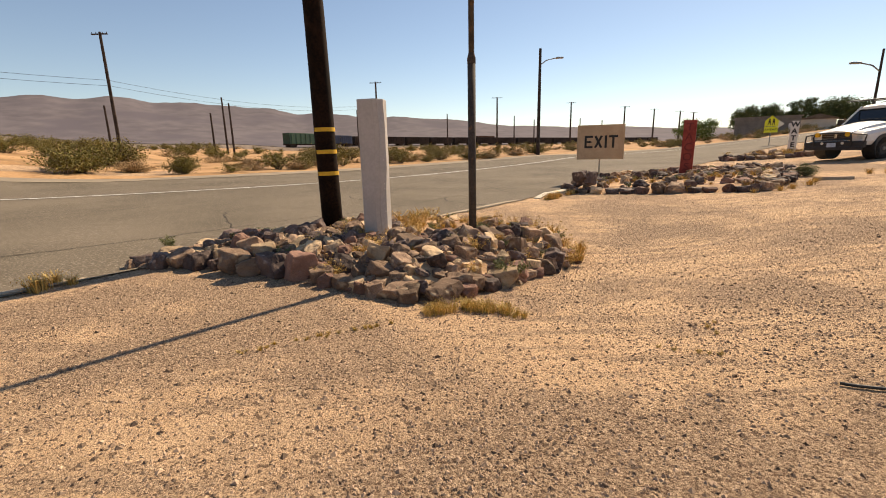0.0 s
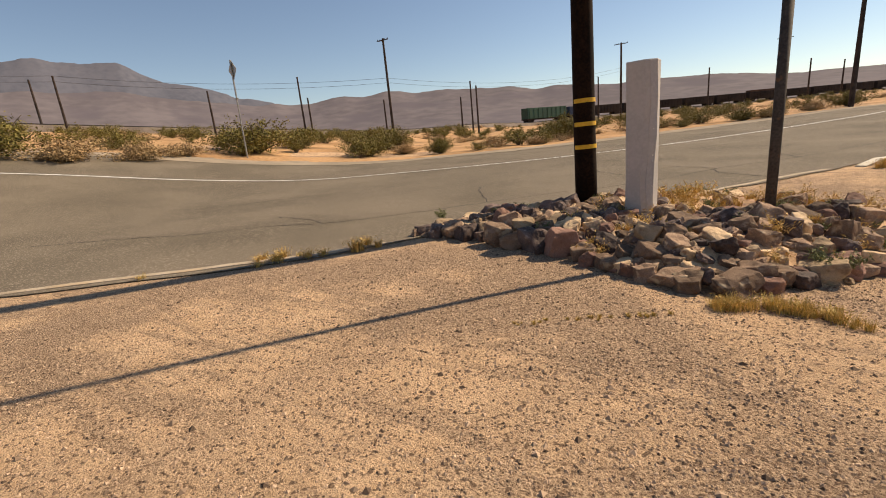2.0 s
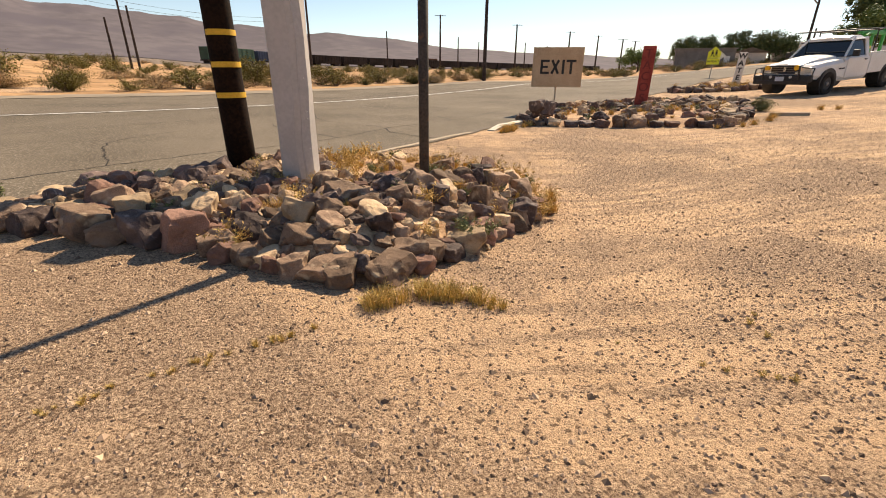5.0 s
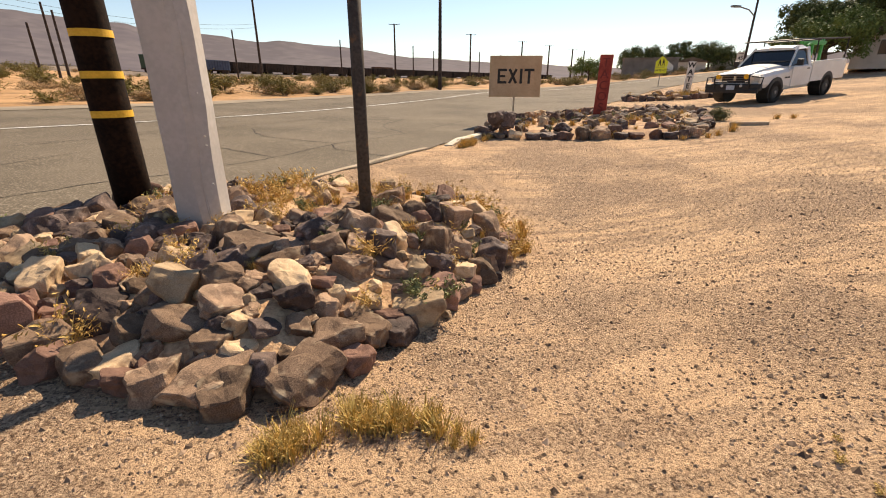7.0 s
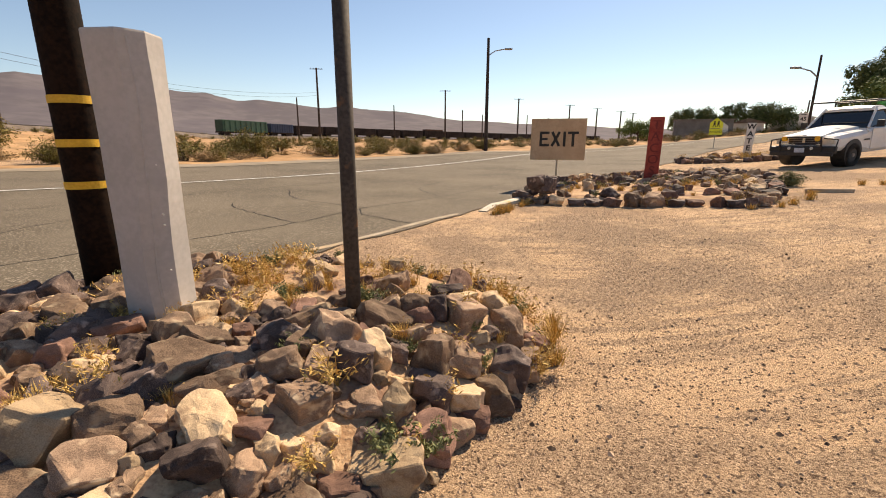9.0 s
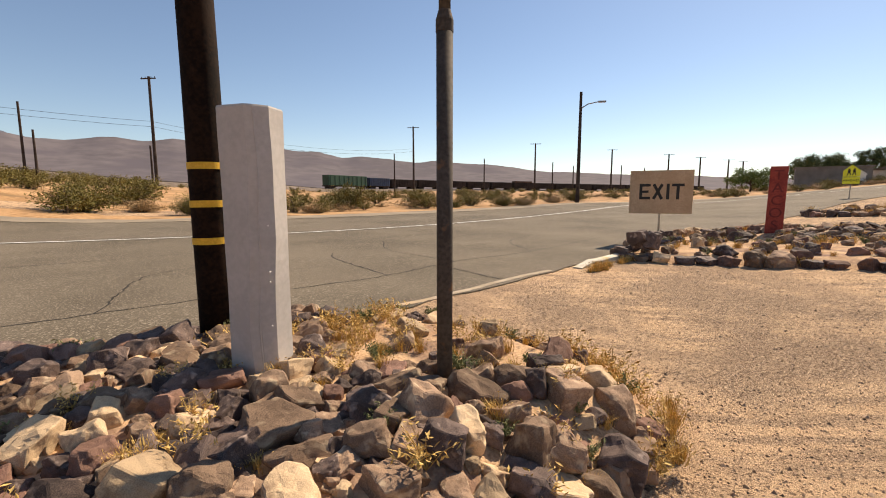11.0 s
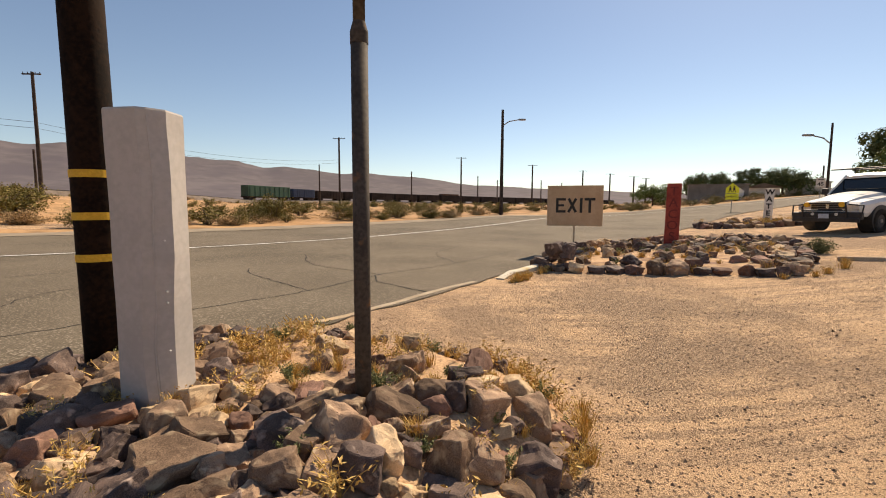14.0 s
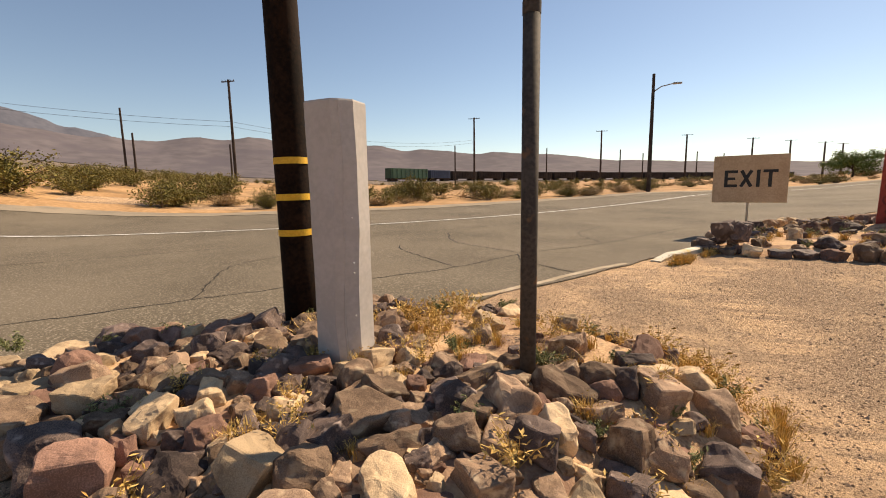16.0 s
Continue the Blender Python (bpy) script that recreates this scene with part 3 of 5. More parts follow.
BED_1 = [(-4.45, 2.69), (-3.4, 2.63), (-2.6, 2.38), (-2, 2.18), (-1.45, 1.88), (-0.95, 1.73), (-0.6, 1.76), (-0.32, 2.08), (0.1, 2.37), (0.5, 2.87), (0.9, 3.33), (1.26, 3.79), (1.35, 4.32), (1.1, 4.9), (0.3, 5.4), (-0.7, 5.75), (-1.6, 5.75), (-2.49, 5.54), (-3.2, 4.5), (-4.1, 3.54)]
TOP_1 = 0.13
bed_1 = build_bed("rock_bed", BED_1, TOP_1, "low mound of sandy soil covered with angular brown field stones")
rim = rim_rocks(bed_1, [(-4.35, 2.79), (-3.4, 2.68), (-2.6, 2.46), (-2, 2.26), (-1.45, 1.98), (-1, 1.83)], TOP_1, BED_1, (0.22, 0.36), 11, 0.8)
rim += rim_rocks(bed_1, [(-0.4, 2.18), (0, 2.45), (0.4, 2.93), (0.8, 3.38), (1.12, 3.76), (1.22, 4.02)], TOP_1, BED_1, (0.2, 0.32), 12, 0.82)
rim += rim_rocks(bed_1, [(-4.3, 3.14), (-3.7, 3.67), (-3.1, 4.41), (-2.5, 5.2), (-1.9, 5.55)], TOP_1, BED_1, (0.22, 0.38), 13, 0.8)
front = random.Random(5)
big = put_rock(bed_1, -0.62, 1.82, 0.36, front, BED_1, TOP_1, 0.1, "rock_a", 6)
for k, (x, y, size, tone) in enumerate(((-0.38, 1.99, 0.24, "rock_d"), (-0.95, 1.75, 0.29, "rock_a"), (-0.15, 2.29, 0.29, "rock_b"), (0.2, 2.69, 0.27, "rock_d"), (0.45, 3.07, 0.27, "rock_c"), (0.82, 3.45, 0.29, "rock_b"), (-0.5, 2.1, 0.34, "rock_a"))):
    put_rock(bed_1, x, y, size, front, BED_1, TOP_1, 0.15, tone, 12)
    rim.append((x, y, size))
rim.append((-0.62, 1.75, 0.46))
POSTS_1 = [(-1.62, 3.85, 0.42), (-0.26, 3.76, 0.2), (-2.53, 4.7, 0.42)]


def dense_1(x, y):
    back = ease(3.7, 4.1, y) * ease(-1.75, -1.35, x) * ease(5.65, 5.45, y)
    right = ease(2.9, 3.7, y) * ease(-0.9, 0.0, x)
    return 1 - max(0.985 * back, 0.66 * right)


heap = fill_bed(bed_1, BED_1, TOP_1, 370, (0.14, 0.33), 21, dense_1, 0.66, POSTS_1 + rim)
fill_bed(bed_1, BED_1, TOP_1, 260, (0.07, 0.16), 22, lambda x, y: 0.02 + 0.98 * dense_1(x, y), 0.36, heap)

BED_2 = [(2.69, 10.76), (3.57, 10.28), (4.77, 9.95), (6.34, 9.36), (6.97, 8.88), (7.8, 9.5), (9.17, 10.84), (10.9, 13.38), (11.27, 14.92), (10.04, 16.27), (7.92, 16.59), (5.74, 15.06), (4.09, 13.05)]
TOP_2 = 0.12
bed_2 = build_bed("rock_bed", BED_2, TOP_2, "second soil island ringed with brown stones and dry weeds", 0.25)
rim2 = rim_rocks(bed_2, BED_2 + BED_2[:1], TOP_2, BED_2, (0.24, 0.44), 31, 0.95)
fill_bed(bed_2, BED_2, TOP_2, 260, (0.18, 0.38), 32, lambda x, y: 0.9 if edge_gap(x, y, BED_2) < 1.1 or y > 12.3 else 0.2, 0.6, [(4.65, 13.63, 0.3), (8.12, 14.71, 0.4)] + rim2)
for k, (x, y) in enumerate([(2.85, 10.82), (3.08, 11.12), (3.35, 10.7), (3.12, 10.76), (3.56, 11.01)]):
    o = put_rock(bed_2, x, y, 0.38, random.Random(60 + k), BED_2, TOP_2, 0.0, "rock_b")
    o.location.z += 0.07 * k

BED_3 = [(13.95, 22.04), (15.22, 20.43), (17.14, 19.98), (18, 20.72), (17.87, 22.31), (16.22, 23.29), (14.49, 23.32)]
bed_3 = build_bed("rock_bed", BED_3, 0.08, "far soil island edged with stones round the water sign", 0.3)
rim_rocks(bed_3, BED_3 + BED_3[:1], 0.08, BED_3, (0.3, 0.55), 41, 0.9)
fill_bed(bed_3, BED_3, 0.08, 26, (0.25, 0.45), 42, lambda x, y: 0.5, 0.8)


# ---- posts and signs ----
def ground_at(x, y, extra=0.0):
    return land(x, y) + extra


def utility_pole_near():
    x, y = -2.49, 4.67
    z = ground_at(x, y)
    base = empty("utility_pole", pose(x, y, z, 0, -0.8, 0), "thick dark creosoted utility pole with three yellow bands", "utility pole")
    rnd = random.Random(3)
    bm = tube([(0.004 * k * rnd.uniform(-1, 1), 0, -0.2 + k * 0.9) for k in range(13)], lambda t: 0.165 - 0.05 * t, 28)
    part("pole", bm, M["creosote"], base, smooth=True)
    for h in (1.01, 1.34, 1.672):
        bm = bmesh.new()
        r = 0.165 - 0.05 * h / 10.8 + 0.003
        n, hh = 20, 0.03
        arc = radians(158)
        mid = math.atan2(0.7 - y, 0.0 - x)
        rows = []
        for s in (-1, 1):
            for rr in (r, r + 0.003):
                rows.append([bm.verts.new((rr * math.cos(mid - arc / 2 + arc * k / n), rr * math.sin(mid - arc / 2 + arc * k / n), h + s * hh)) for k in range(n + 1)])
        lo_in, lo_out, hi_in, hi_out = rows
        for k in range(n):
            bm.faces.new((lo_out[k], lo_out[k + 1], hi_out[k + 1], hi_out[k]))
            bm.faces.new((hi_out[k], hi_out[k + 1], hi_in[k + 1], hi_in[k]))
            bm.faces.new((lo_in[k], lo_in[k + 1], lo_out[k + 1], lo_out[k]))
        part("yellow_band", bm, M["yellow_tape"], base, "yellow reflective band")


def white_post():
    """Tall chalky white post: broad face, folded corner and a narrow side with a lifted seam."""
    x, y = -1.60, 3.86
    base = empty("white_post", pose(x, y, ground_at(x, y), 0, 0, -1), "tall chalky white boxed post with a folded corner", "post")
    h, bot = 2.045, -0.05
    outline = [(-0.175, -0.12), (0.035, -0.16), (0.09, -0.135), (0.165, -0.06), (0.175, 0.10), (0.10, 0.15), (-0.16, 0.14)]
    bm = bmesh.new()
    levels = [bot, 0.2, 0.36, 0.5, 0.62, 0.74, 0.88, 1.0, 1.15, 1.3, 1.45, 1.62, 1.8, 1.92, h - 0.012, h]
    rings = []
    for i, z in enumerate(levels):
        rr = []
        for k, (px, py) in enumerate(outline):
            w = 0.008 * noise.noise((k * 3.1, z * 1.8, 0.5))
            s = 1.0 if i < len(levels) - 1 else 0.965
            fold = 0.02 * math.sin(z * 3.0) + 0.02 * noise.noise((z * 3.3, k * 0.7, 2.2)) if k in (1, 2, 3) else 0
            rr.append(bm.verts.new(((px + w - fold * 0.8) * s, (py + w) * s, z)))
        rings.append(rr)
    for a, b in zip(rings, rings[1:]):
        for k in range(7):
            bm.faces.new((a[k], a[(k + 1) % 7], b[(k + 1) % 7], b[k]))
    bm.faces.new(rings[-1])
    bm.faces.new(rings[0][::-1])
    part("shaft", bm, M["white_board"], base)
    # lifted seam strip and its fixings
    seam = tube([(0.088 - 0.016 * math.sin(z * 3.0) + 0.004 * math.sin(z * 9), -0.138 + 0.004 * math.cos(z * 7), z) for z in np.linspace(0.06, 2.0, 24)], 0.006, 6)
    part("seam_strip", seam, M["white_board"], base, "pale lifted seam")
    for z in (0.22, 0.55, 0.86, 0.93, 1.25):
        part("screw_head", rod((0.13, -0.092, z), (0.142, -0.106, z), 0.006, seg=8), M["sign_white"], base)


def gray_pole():
    x, y = -0.26, 3.76
    base = empty("sign_pole", pose(x, y, ground_at(x, y), 0, 0, 0), "gray-painted steel pipe pole with a stepped collar", "pole")
    part("lower_pipe", rod((0, 0, -0.2), (0, 0, 2.57), 0.052, 0.052, 28), M["gray_pipe"], base, smooth=True)
    bm = rod((0, 0, 2.55), (0, 0, 2.62), 0.055, 0.055, 28)
    rod((0, 0, 2.62), (0, 0, 2.68), 0.055, 0.038, 28, bm)
    part("collar", bm, M["gray_pipe"], base)
    part("upper_pipe", rod((0, 0, 2.62), (0, 0, 6.8), 0.037, 0.037, 24), M["gray_pipe"], base, smooth=True)


def exit_sign():
    x, y = 4.56, 13.68
    base = empty("exit_sign", pose(x, y, ground_at(x, y, -0.21), 0, 0, -19) @ Matrix.Diagonal((1.15, 1, 1.18, 1)), "tan plywood exit sign with stencilled letters on a thin stake", "sign")
    part("stake", box(0.045, 0.03, 1.2, (0, 0.03, 0.48), 0.004), M["stake"], base, "thin weathered wooden stake")
    part("board", box(1.36, 0.02, 1.0, (0, 0, 1.38), 0.004), M["plywood"], base)
    part("bottom_batten", box(1.3, 0.025, 0.04, (0, 0.025, 0.92), 0.004), M["stake"], base)
    # stencil letters from bars, with gaps like a cut stencil
    s, w = 0.36, 0.065

    def bars(name, items):
        bm = bmesh.new()
        for bx, bz, lx, lz, ang in items:
            box(lx, 0.006, lz, (bx, -0.0125, bz), 0.001, bm, Matrix.Rotation(radians(ang), 4, "Y"))
        part(name, bm, M["black_paint"], base, "black stencilled letter")

    zc = 1.39
    ex = -0.34
    bars("letter_e", [(ex - 0.09, zc, w, s, 0), (ex + 0.02, zc + s / 2 - 0.03, 0.2, 0.06, 0), (ex, zc, 0.16, 0.055, 0), (ex + 0.02, zc - s / 2 + 0.03, 0.2, 0.06, 0)])
    bars("letter_x", [(-0.06, zc, w, s * 1.08, 28), (-0.06, zc, w, s * 1.08, -28)])
    bars("letter_i", [(0.155, zc, w, s, 0)])
    bars("letter_t", [(0.365, zc + s / 2 - 0.03, 0.26, 0.06, 0), (0.365, zc - 0.02, w, s - 0.04, 0)])


def tacos_sign():
    x, y = 8.14, 14.76
    base = empty("tacos_post", pose(x, y, ground_at(x, y, -0.06), 0, 0.5, -32), "faded red painted board post lettered TACOS", "sign")
    part("board", box(0.42, 0.12, 2.15, (0, 0, 1.05), 0.012), M["red_paint"], base)
    for k, ch in enumerate("TACOS"):
        letters(ch, 0.4, pose(0, -0.0625, 1.86 - 0.36 * k, 90, 0, 0), M["dark_red"], base, "letter", 0.002)


def water_sign():
    x, y = 16.96, 21.73
    base = empty("water_sign", pose(x, y, ground_at(x, y, -0.15), 0, 1.5, -38), "white upright board sign lettered WATER in black", "sign")
    part("board", box(0.36, 0.06, 1.85, (0, 0, 0.98), 0.008), M["sign_white"], base)
    for k, ch in enumerate("WATER"):
        letters(ch, 0.34, pose(0, -0.033, 1.72 - 0.34 * k, 90, 0, 0), M["black_paint"], base, "letter", 0.003, 0.012)
    part("foot_block", box(0.6, 0.3, 0.16, (0, 0, 0.05), 0.03), M["rock_b"], base, "dark stone at the foot")


def crossing_sign():
    x, y = 25.88, 36.63
    base = empty("school_crossing_sign", pose(x, y, ground_at(x, y, 0.05), 0, 0, -35) @ Matrix.Diagonal((1.12, 1, 0.92, 1)), "yellow pentagon crossing sign with lower plaque on a post", "road sign")
    part("post", rod((0, 0.04, -0.1), (0, 0.04, 2.6), 0.03, seg=10), M["steel"], base)
    part("panel", prism([(-0.42, 1.68), (0.42, 1.68), (0.42, 2.16), (0, 2.62), (-0.42, 2.16)], 0.012), M["sign_yellow"], base)
    part("plaque", box(0.84, 0.012, 0.52, (0, 0, 1.38), 0.004), M["sign_yellow"], base)
    # plain pictogram of two walkers
    for sx in (-0.13, 0.12):
        bm = bmesh.new()
        box(0.1, 0.004, 0.1, (sx, -0.009, 2.26), 0.0, bm)
        box(0.13, 0.004, 0.2, (sx, -0.009, 2.09), 0.0, bm)
        box(0.05, 0.004, 0.22, (sx - 0.06, -0.009, 1.89), 0.0, bm, Matrix.Rotation(radians(14), 4, "Y"))
        box(0.05, 0.004, 0.22, (sx + 0.06, -0.009, 1.89), 0.0, bm, Matrix.Rotation(radians(-14), 4, "Y"))
        part("pictogram", bm, M["black_paint"], base, "black walking figure mark")
    letters("AHEAD", 0.25, pose(0, -0.009, 1.38, 90, 0, 0), M["black_paint"], base, "lettering", 0.002)
    part("back_panel", box(0.5, 0.012, 0.5, (0.42, 0.1, 1.85), 0.0, None, Matrix.Rotation(radians(45), 4, "Y")), M["sign_white"], base, "white back of a second plate")


def speed_sign():
    x, y = 41.17, 44.82
    base = empty("speed_sign", pose(x, y, ground_at(x, y), 0, 0, -38), "white rectangular speed limit sign on a post", "road sign")
    part("post", rod((0, 0.04, -0.1), (0, 0.04, 2.3), 0.03, seg=10), M["steel"], base)
    part("panel", box(0.75, 0.012, 0.95, (0, 0, 2.0), 0.004), M["sign_white"], base)
    letters("45", 0.5, pose(0, -0.009, 1.84, 90, 0, 0), M["black_paint"], base, "lettering", 0.002, 0.01)
    part("text_bar", box(0.5, 0.004, 0.07, (0, -0.009, 2.3)), M["black_paint"], base)


def diamond_sign():
    x, y = -23.71, 13.79
    base = empty("road_sign", pose(x, y, ground_at(x, y), 0, 2, -12), "back of a diamond road sign on a thin steel post", "road sign")
    part("post", box(0.09, 0.06, 5.4, (0, 0, 2.6), 0.01), M["steel"], base)
    part("panel", box(0.72, 0.015, 0.72, (0, 0.05, 4.8), 0.0, None, Matrix.Rotation(radians(45), 4, "Y")), M["sign_back"], base)
    part("cross_bar", box(0.42, 0.03, 0.06, (0, 0, 3.3), 0.005), M["steel"], base)


utility_pole_near()
white_post()
gray_pole()
exit_sign()
tacos_sign()
water_sign()
crossing_sign()
speed_sign()
diamond_sign()


# ---- kerbs ----
def kerb(ctrl, width, height, mat, label, step=0.15):
    pts = spline(ctrl, step)
    bm = bmesh.new()
    prof = [(-width / 2, -0.05), (-width / 2, height * 0.75), (-width / 2 + 0.03, height), (width / 2 - 0.03, height), (width / 2, height * 0.75), (width / 2, -0.05)]
    rings = []
    for i, p in enumerate(pts):
        t = (pts[min(i + 1, len(pts) - 1)] - pts[max(0, i - 1)]).normalized()
        side = Vector((-t.y, t.x))
        f = min(1.0, i / 4 + 0.25, (len(pts) - 1 - i) / 4 + 0.25)
        rings.append([bm.verts.new((p.x + side.x * a, p.y + side.y * a, land(p.x, p.y) + b * (f if b > 0 else 1) + 0.01 * noise.noise((p.x * 2, p.y * 2, a)))) for a, b in prof])
    for a, b in zip(rings, rings[1:]):
        for k in range(len(prof) - 1):
            bm.faces.new((a[k], a[k + 1], b[k + 1], b[k]))
    bm.faces.new(rings[0])
    bm.faces.new(rings[-1][::-1])
    bmesh.ops.recalc_face_normals(bm, faces=bm.faces)
    return tagged(mesh_ob("kerb", bm, mat), label, "kerb", kind="structure")


kerb([(1.63, 9.43), (1.85, 9.73), (2.43, 10.4), (3.34, 11.64), (4.86, 13.68)], 0.18, 0.11, M["curb_paint"], "worn painted concrete kerb at the road edge")
kerb([(-2, 5.55), (-1.23, 6.24), (-0.37, 7.31), (0.57, 8.55), (1.31, 9.38)], 0.12, 0.024, M["concrete"], "low broken concrete gutter edge beside the road")
kerb([(-9.8, -2.96), (-7.5, -0.66), (-5.9, 0.79), (-5, 1.64), (-4.5, 2.44)], 0.12, 0.03, M["concrete"], "low sand-covered concrete gutter edge beside the road")


def timber_block():
    x, y = 9.68, 10
    ob = mesh_ob("wheel_stop", box(0.85, 0.14, 0.1, (0, 0, 0.035), 0.015), M["timber"])
    ob.matrix_world = pose(x, y, ground_at(x, y), 0, -3, -38)
    tagged(ob, "weathered gray timber wheel stop lying on the dirt", "wheel stop")


timber_block()
hose_pts = [(1.60, -0.05), (1.66, -0.09), (1.78, -0.14), (1.95, -0.2), (2.2, -0.25), (2.55, -0.3)]
ob = mesh_ob("hose_end", tube([(p.x, p.y, land(p.x, p.y) + 0.014) for p in spline(hose_pts, 0.06)], 0.009, 10), M["hose"], True)
tagged(ob, "short dark hose end lying on the dirt", "hose")


# ---- parked truck: x forward, y to its left, z up, origin under the front axle ----
def build_truck():
    heading, k = Vector((-0.957, -0.29)), 1.060
    side = Vector((-heading.y, heading.x))
    mid_f = Vector((14.88, 16.85)) + side * 0.86 * k
    mid_r = mid_f - heading * 3.45 * k
    zf, zr = land(*mid_f), land(*mid_r)
    base = empty("pickup_truck", pose(mid_f.x, mid_f.y, zf, 0, -math.degrees(math.atan2(zf - zr, 3.45)), math.degrees(math.atan2(heading.y, heading.x))) @ Matrix.Diagonal((k, k, k, 1)),
                 "white regular-cab pickup truck with a black front guard", "pickup truck")

    def shell(name, sections, mat, label="", smooth=True, cap=True):
        """Skin over cross-sections given as (x, [(y, z), ...])."""
        bm = bmesh.new()
        rings = [[bm.verts.new((x, y, z)) for y, z in sec] for x, sec in sections]
        for a, b in zip(rings, rings[1:]):
            for k in range(len(a)):
                bm.faces.new((a[k], a[(k + 1) % len(a)], b[(k + 1) % len(b)], b[k]))
        if cap:
            bm.faces.new(rings[0][::-1])
            bm.faces.new(rings[-1])
        bmesh.ops.recalc_face_normals(bm, faces=bm.faces)
        return part(name, bm, mat, base, label)

    def sec(w, lo, hi, crown=0.03, tuck=0.06):
        return [(-w + tuck, lo), (-w, lo + 0.12), (-w, hi - 0.12), (-w + 0.08, hi - 0.01), (-w * 0.5, hi + crown * 0.7), (0, hi + crown), (w * 0.5, hi + crown * 0.7), (w - 0.08, hi - 0.01), (w, hi - 0.12), (w, lo + 0.12), (w - tuck, lo)]

    # hood and wings drop towards the nose, and the wings sit lower than the hood as on this model
    shell("front_body", [(0.82, sec(0.80, 0.62, 0.96)), (0.66, sec(0.90, 0.58, 1.05)), (0.2, sec(0.96, 0.56, 1.10, 0.05)), (-0.35, sec(0.98, 0.52, 1.14, 0.06)), (-0.72, sec(0.98, 0.46, 1.17, 0.06))], M["truck_white"])
    shell("hood", [(0.80, sec(0.52, 0.9, 1.06, 0.04)), (0.4, sec(0.6, 0.95, 1.17, 0.05)), (-0.2, sec(0.66, 0.98, 1.24, 0.05)), (-0.74, sec(0.72, 1.0, 1.28, 0.05))], M["truck_white"], "raised centre hood")
    shell("cab_lower", [(-0.70, sec(0.98, 0.44, 1.22)), (-1.3, sec(0.99, 0.44, 1.24)), (-2.15, sec(0.99, 0.44, 1.24))], M["truck_white"])
    top = lambda w, lo, hi: [(-w - 0.12, lo), (-w, hi - 0.07), (-w + 0.1, hi), (0, hi + 0.03), (w - 0.1, hi), (w, hi - 0.07), (w + 0.12, lo)]
    shell("cab_roof", [(-1.28, top(0.70, 1.76, 1.84)), (-1.45, top(0.72, 1.78, 1.90)), (-1.95, top(0.72, 1.78, 1.90)), (-2.12, top(0.70, 1.74, 1.84))], M["truck_white"])
    wl, wh = 0.90, 0.72

    def pane(name, corners, label):
        bm = bmesh.new()
        out = [bm.verts.new(c) for c in corners]
        mid = Vector((-1.5, 0, 1.5))
        back = [bm.verts.new(Vector(c) + (mid - Vector(c)).normalized() * 0.02) for c in corners]
        bm.faces.new(out)
        bm.faces.new(back[::-1])
        for q in range(4):
            bm.faces.new((out[q], out[(q + 1) % 4], back[(q + 1) % 4], back[q]))
        bmesh.ops.recalc_face_normals(bm, faces=bm.faces)
        part(name, bm, M["glass"], base, label)

    pane("windscreen", [(-0.78, -wl, 1.24), (-0.78, wl, 1.24), (-1.42, wh, 1.84), (-1.42, -wh, 1.84)], "dark tinted windscreen")
    pane("rear_window", [(-2.12, -wl, 1.24), (-2.12, wl, 1.24), (-2.06, wh, 1.84), (-2.06, -wh, 1.84)], "dark rear cab glass")
    for q in (1, -1):
        pane("side_window", [(-0.82, q * wl, 1.24), (-2.1, q * wl, 1.24), (-2.05, q * wh, 1.83), (-1.44, q * wh, 1.83)], "dark side glass")
    for s in (1, -1):
        part("windscreen_pillar", rod((-0.76, s * 0.91, 1.22), (-1.42, s * 0.73, 1.86), 0.035, seg=8), M["truck_white"], base)
        part("rear_pillar", box(0.18, 0.05, 0.66, (-2.06, s * 0.83, 1.52), 0.01, None, Matrix.Rotation(radians(s * 15), 4, "X")), M["truck_white"], base)
        door = part("door", box(1.12, 0.02, 0.66, (-1.42, s * 0.995, 0.86), 0.01), M["truck_white"], base)
        part("handle", box(0.14, 0.03, 0.04, (-1.86, s * 1.015, 1.1), 0.008), M["black_plastic"], door, "black door handle")
        mirror = part("mirror", box(0.08, 0.2, 0.22, (-0.98, s * 1.12, 1.34), 0.02), M["black_plastic"], base, "black door mirror")
        part("mirror_arm", rod((-0.95, s * 0.93, 1.24), (-0.98, s * 1.06, 1.3), 0.018, seg=6), M["black_plastic"], base)
        part("headlight", box(0.1, 0.36, 0.2, (0.78, s * 0.70, 0.9), 0.03, None, Matrix.Rotation(radians(s * -14), 4, "Z")), M["lamp_lens"], base, "clear headlight")
        part("bed_rail", box(2.3, 0.07, 0.05, (-3.35, s * 0.955, 1.3), 0.012), M["truck_white"], base)
        part("badge", box(0.32, 0.006, 0.05, (-0.62, s * 0.99, 0.86)), M["black_plastic"], base)
        part("fog_lamp", rod((0.98, s * 0.5, 0.99), (1.06, s * 0.5, 0.99), 0.085, seg=16), M["amber"], base, "round amber driving lamp")
        part("small_lamp", rod((0.96, s * 0.34, 0.68), (1.02, s * 0.34, 0.68), 0.05, seg=14), M["lamp_lens"], base)
        part("tail_light", box(0.05, 0.12, 0.34, (-4.63, s * 0.92, 1.05), 0.01), M["dark_red"], base)
    bed = bmesh.new()
    for s in (1, -1):
        box(2.44, 0.05, 0.66, (-3.42, s * 0.965, 0.94), 0.015, bed)
    box(0.05, 1.94, 0.62, (-2.24, 0, 0.96), 0.01, bed)
    box(2.44, 1.9, 0.06, (-3.42, 0, 0.72), 0.0, bed)
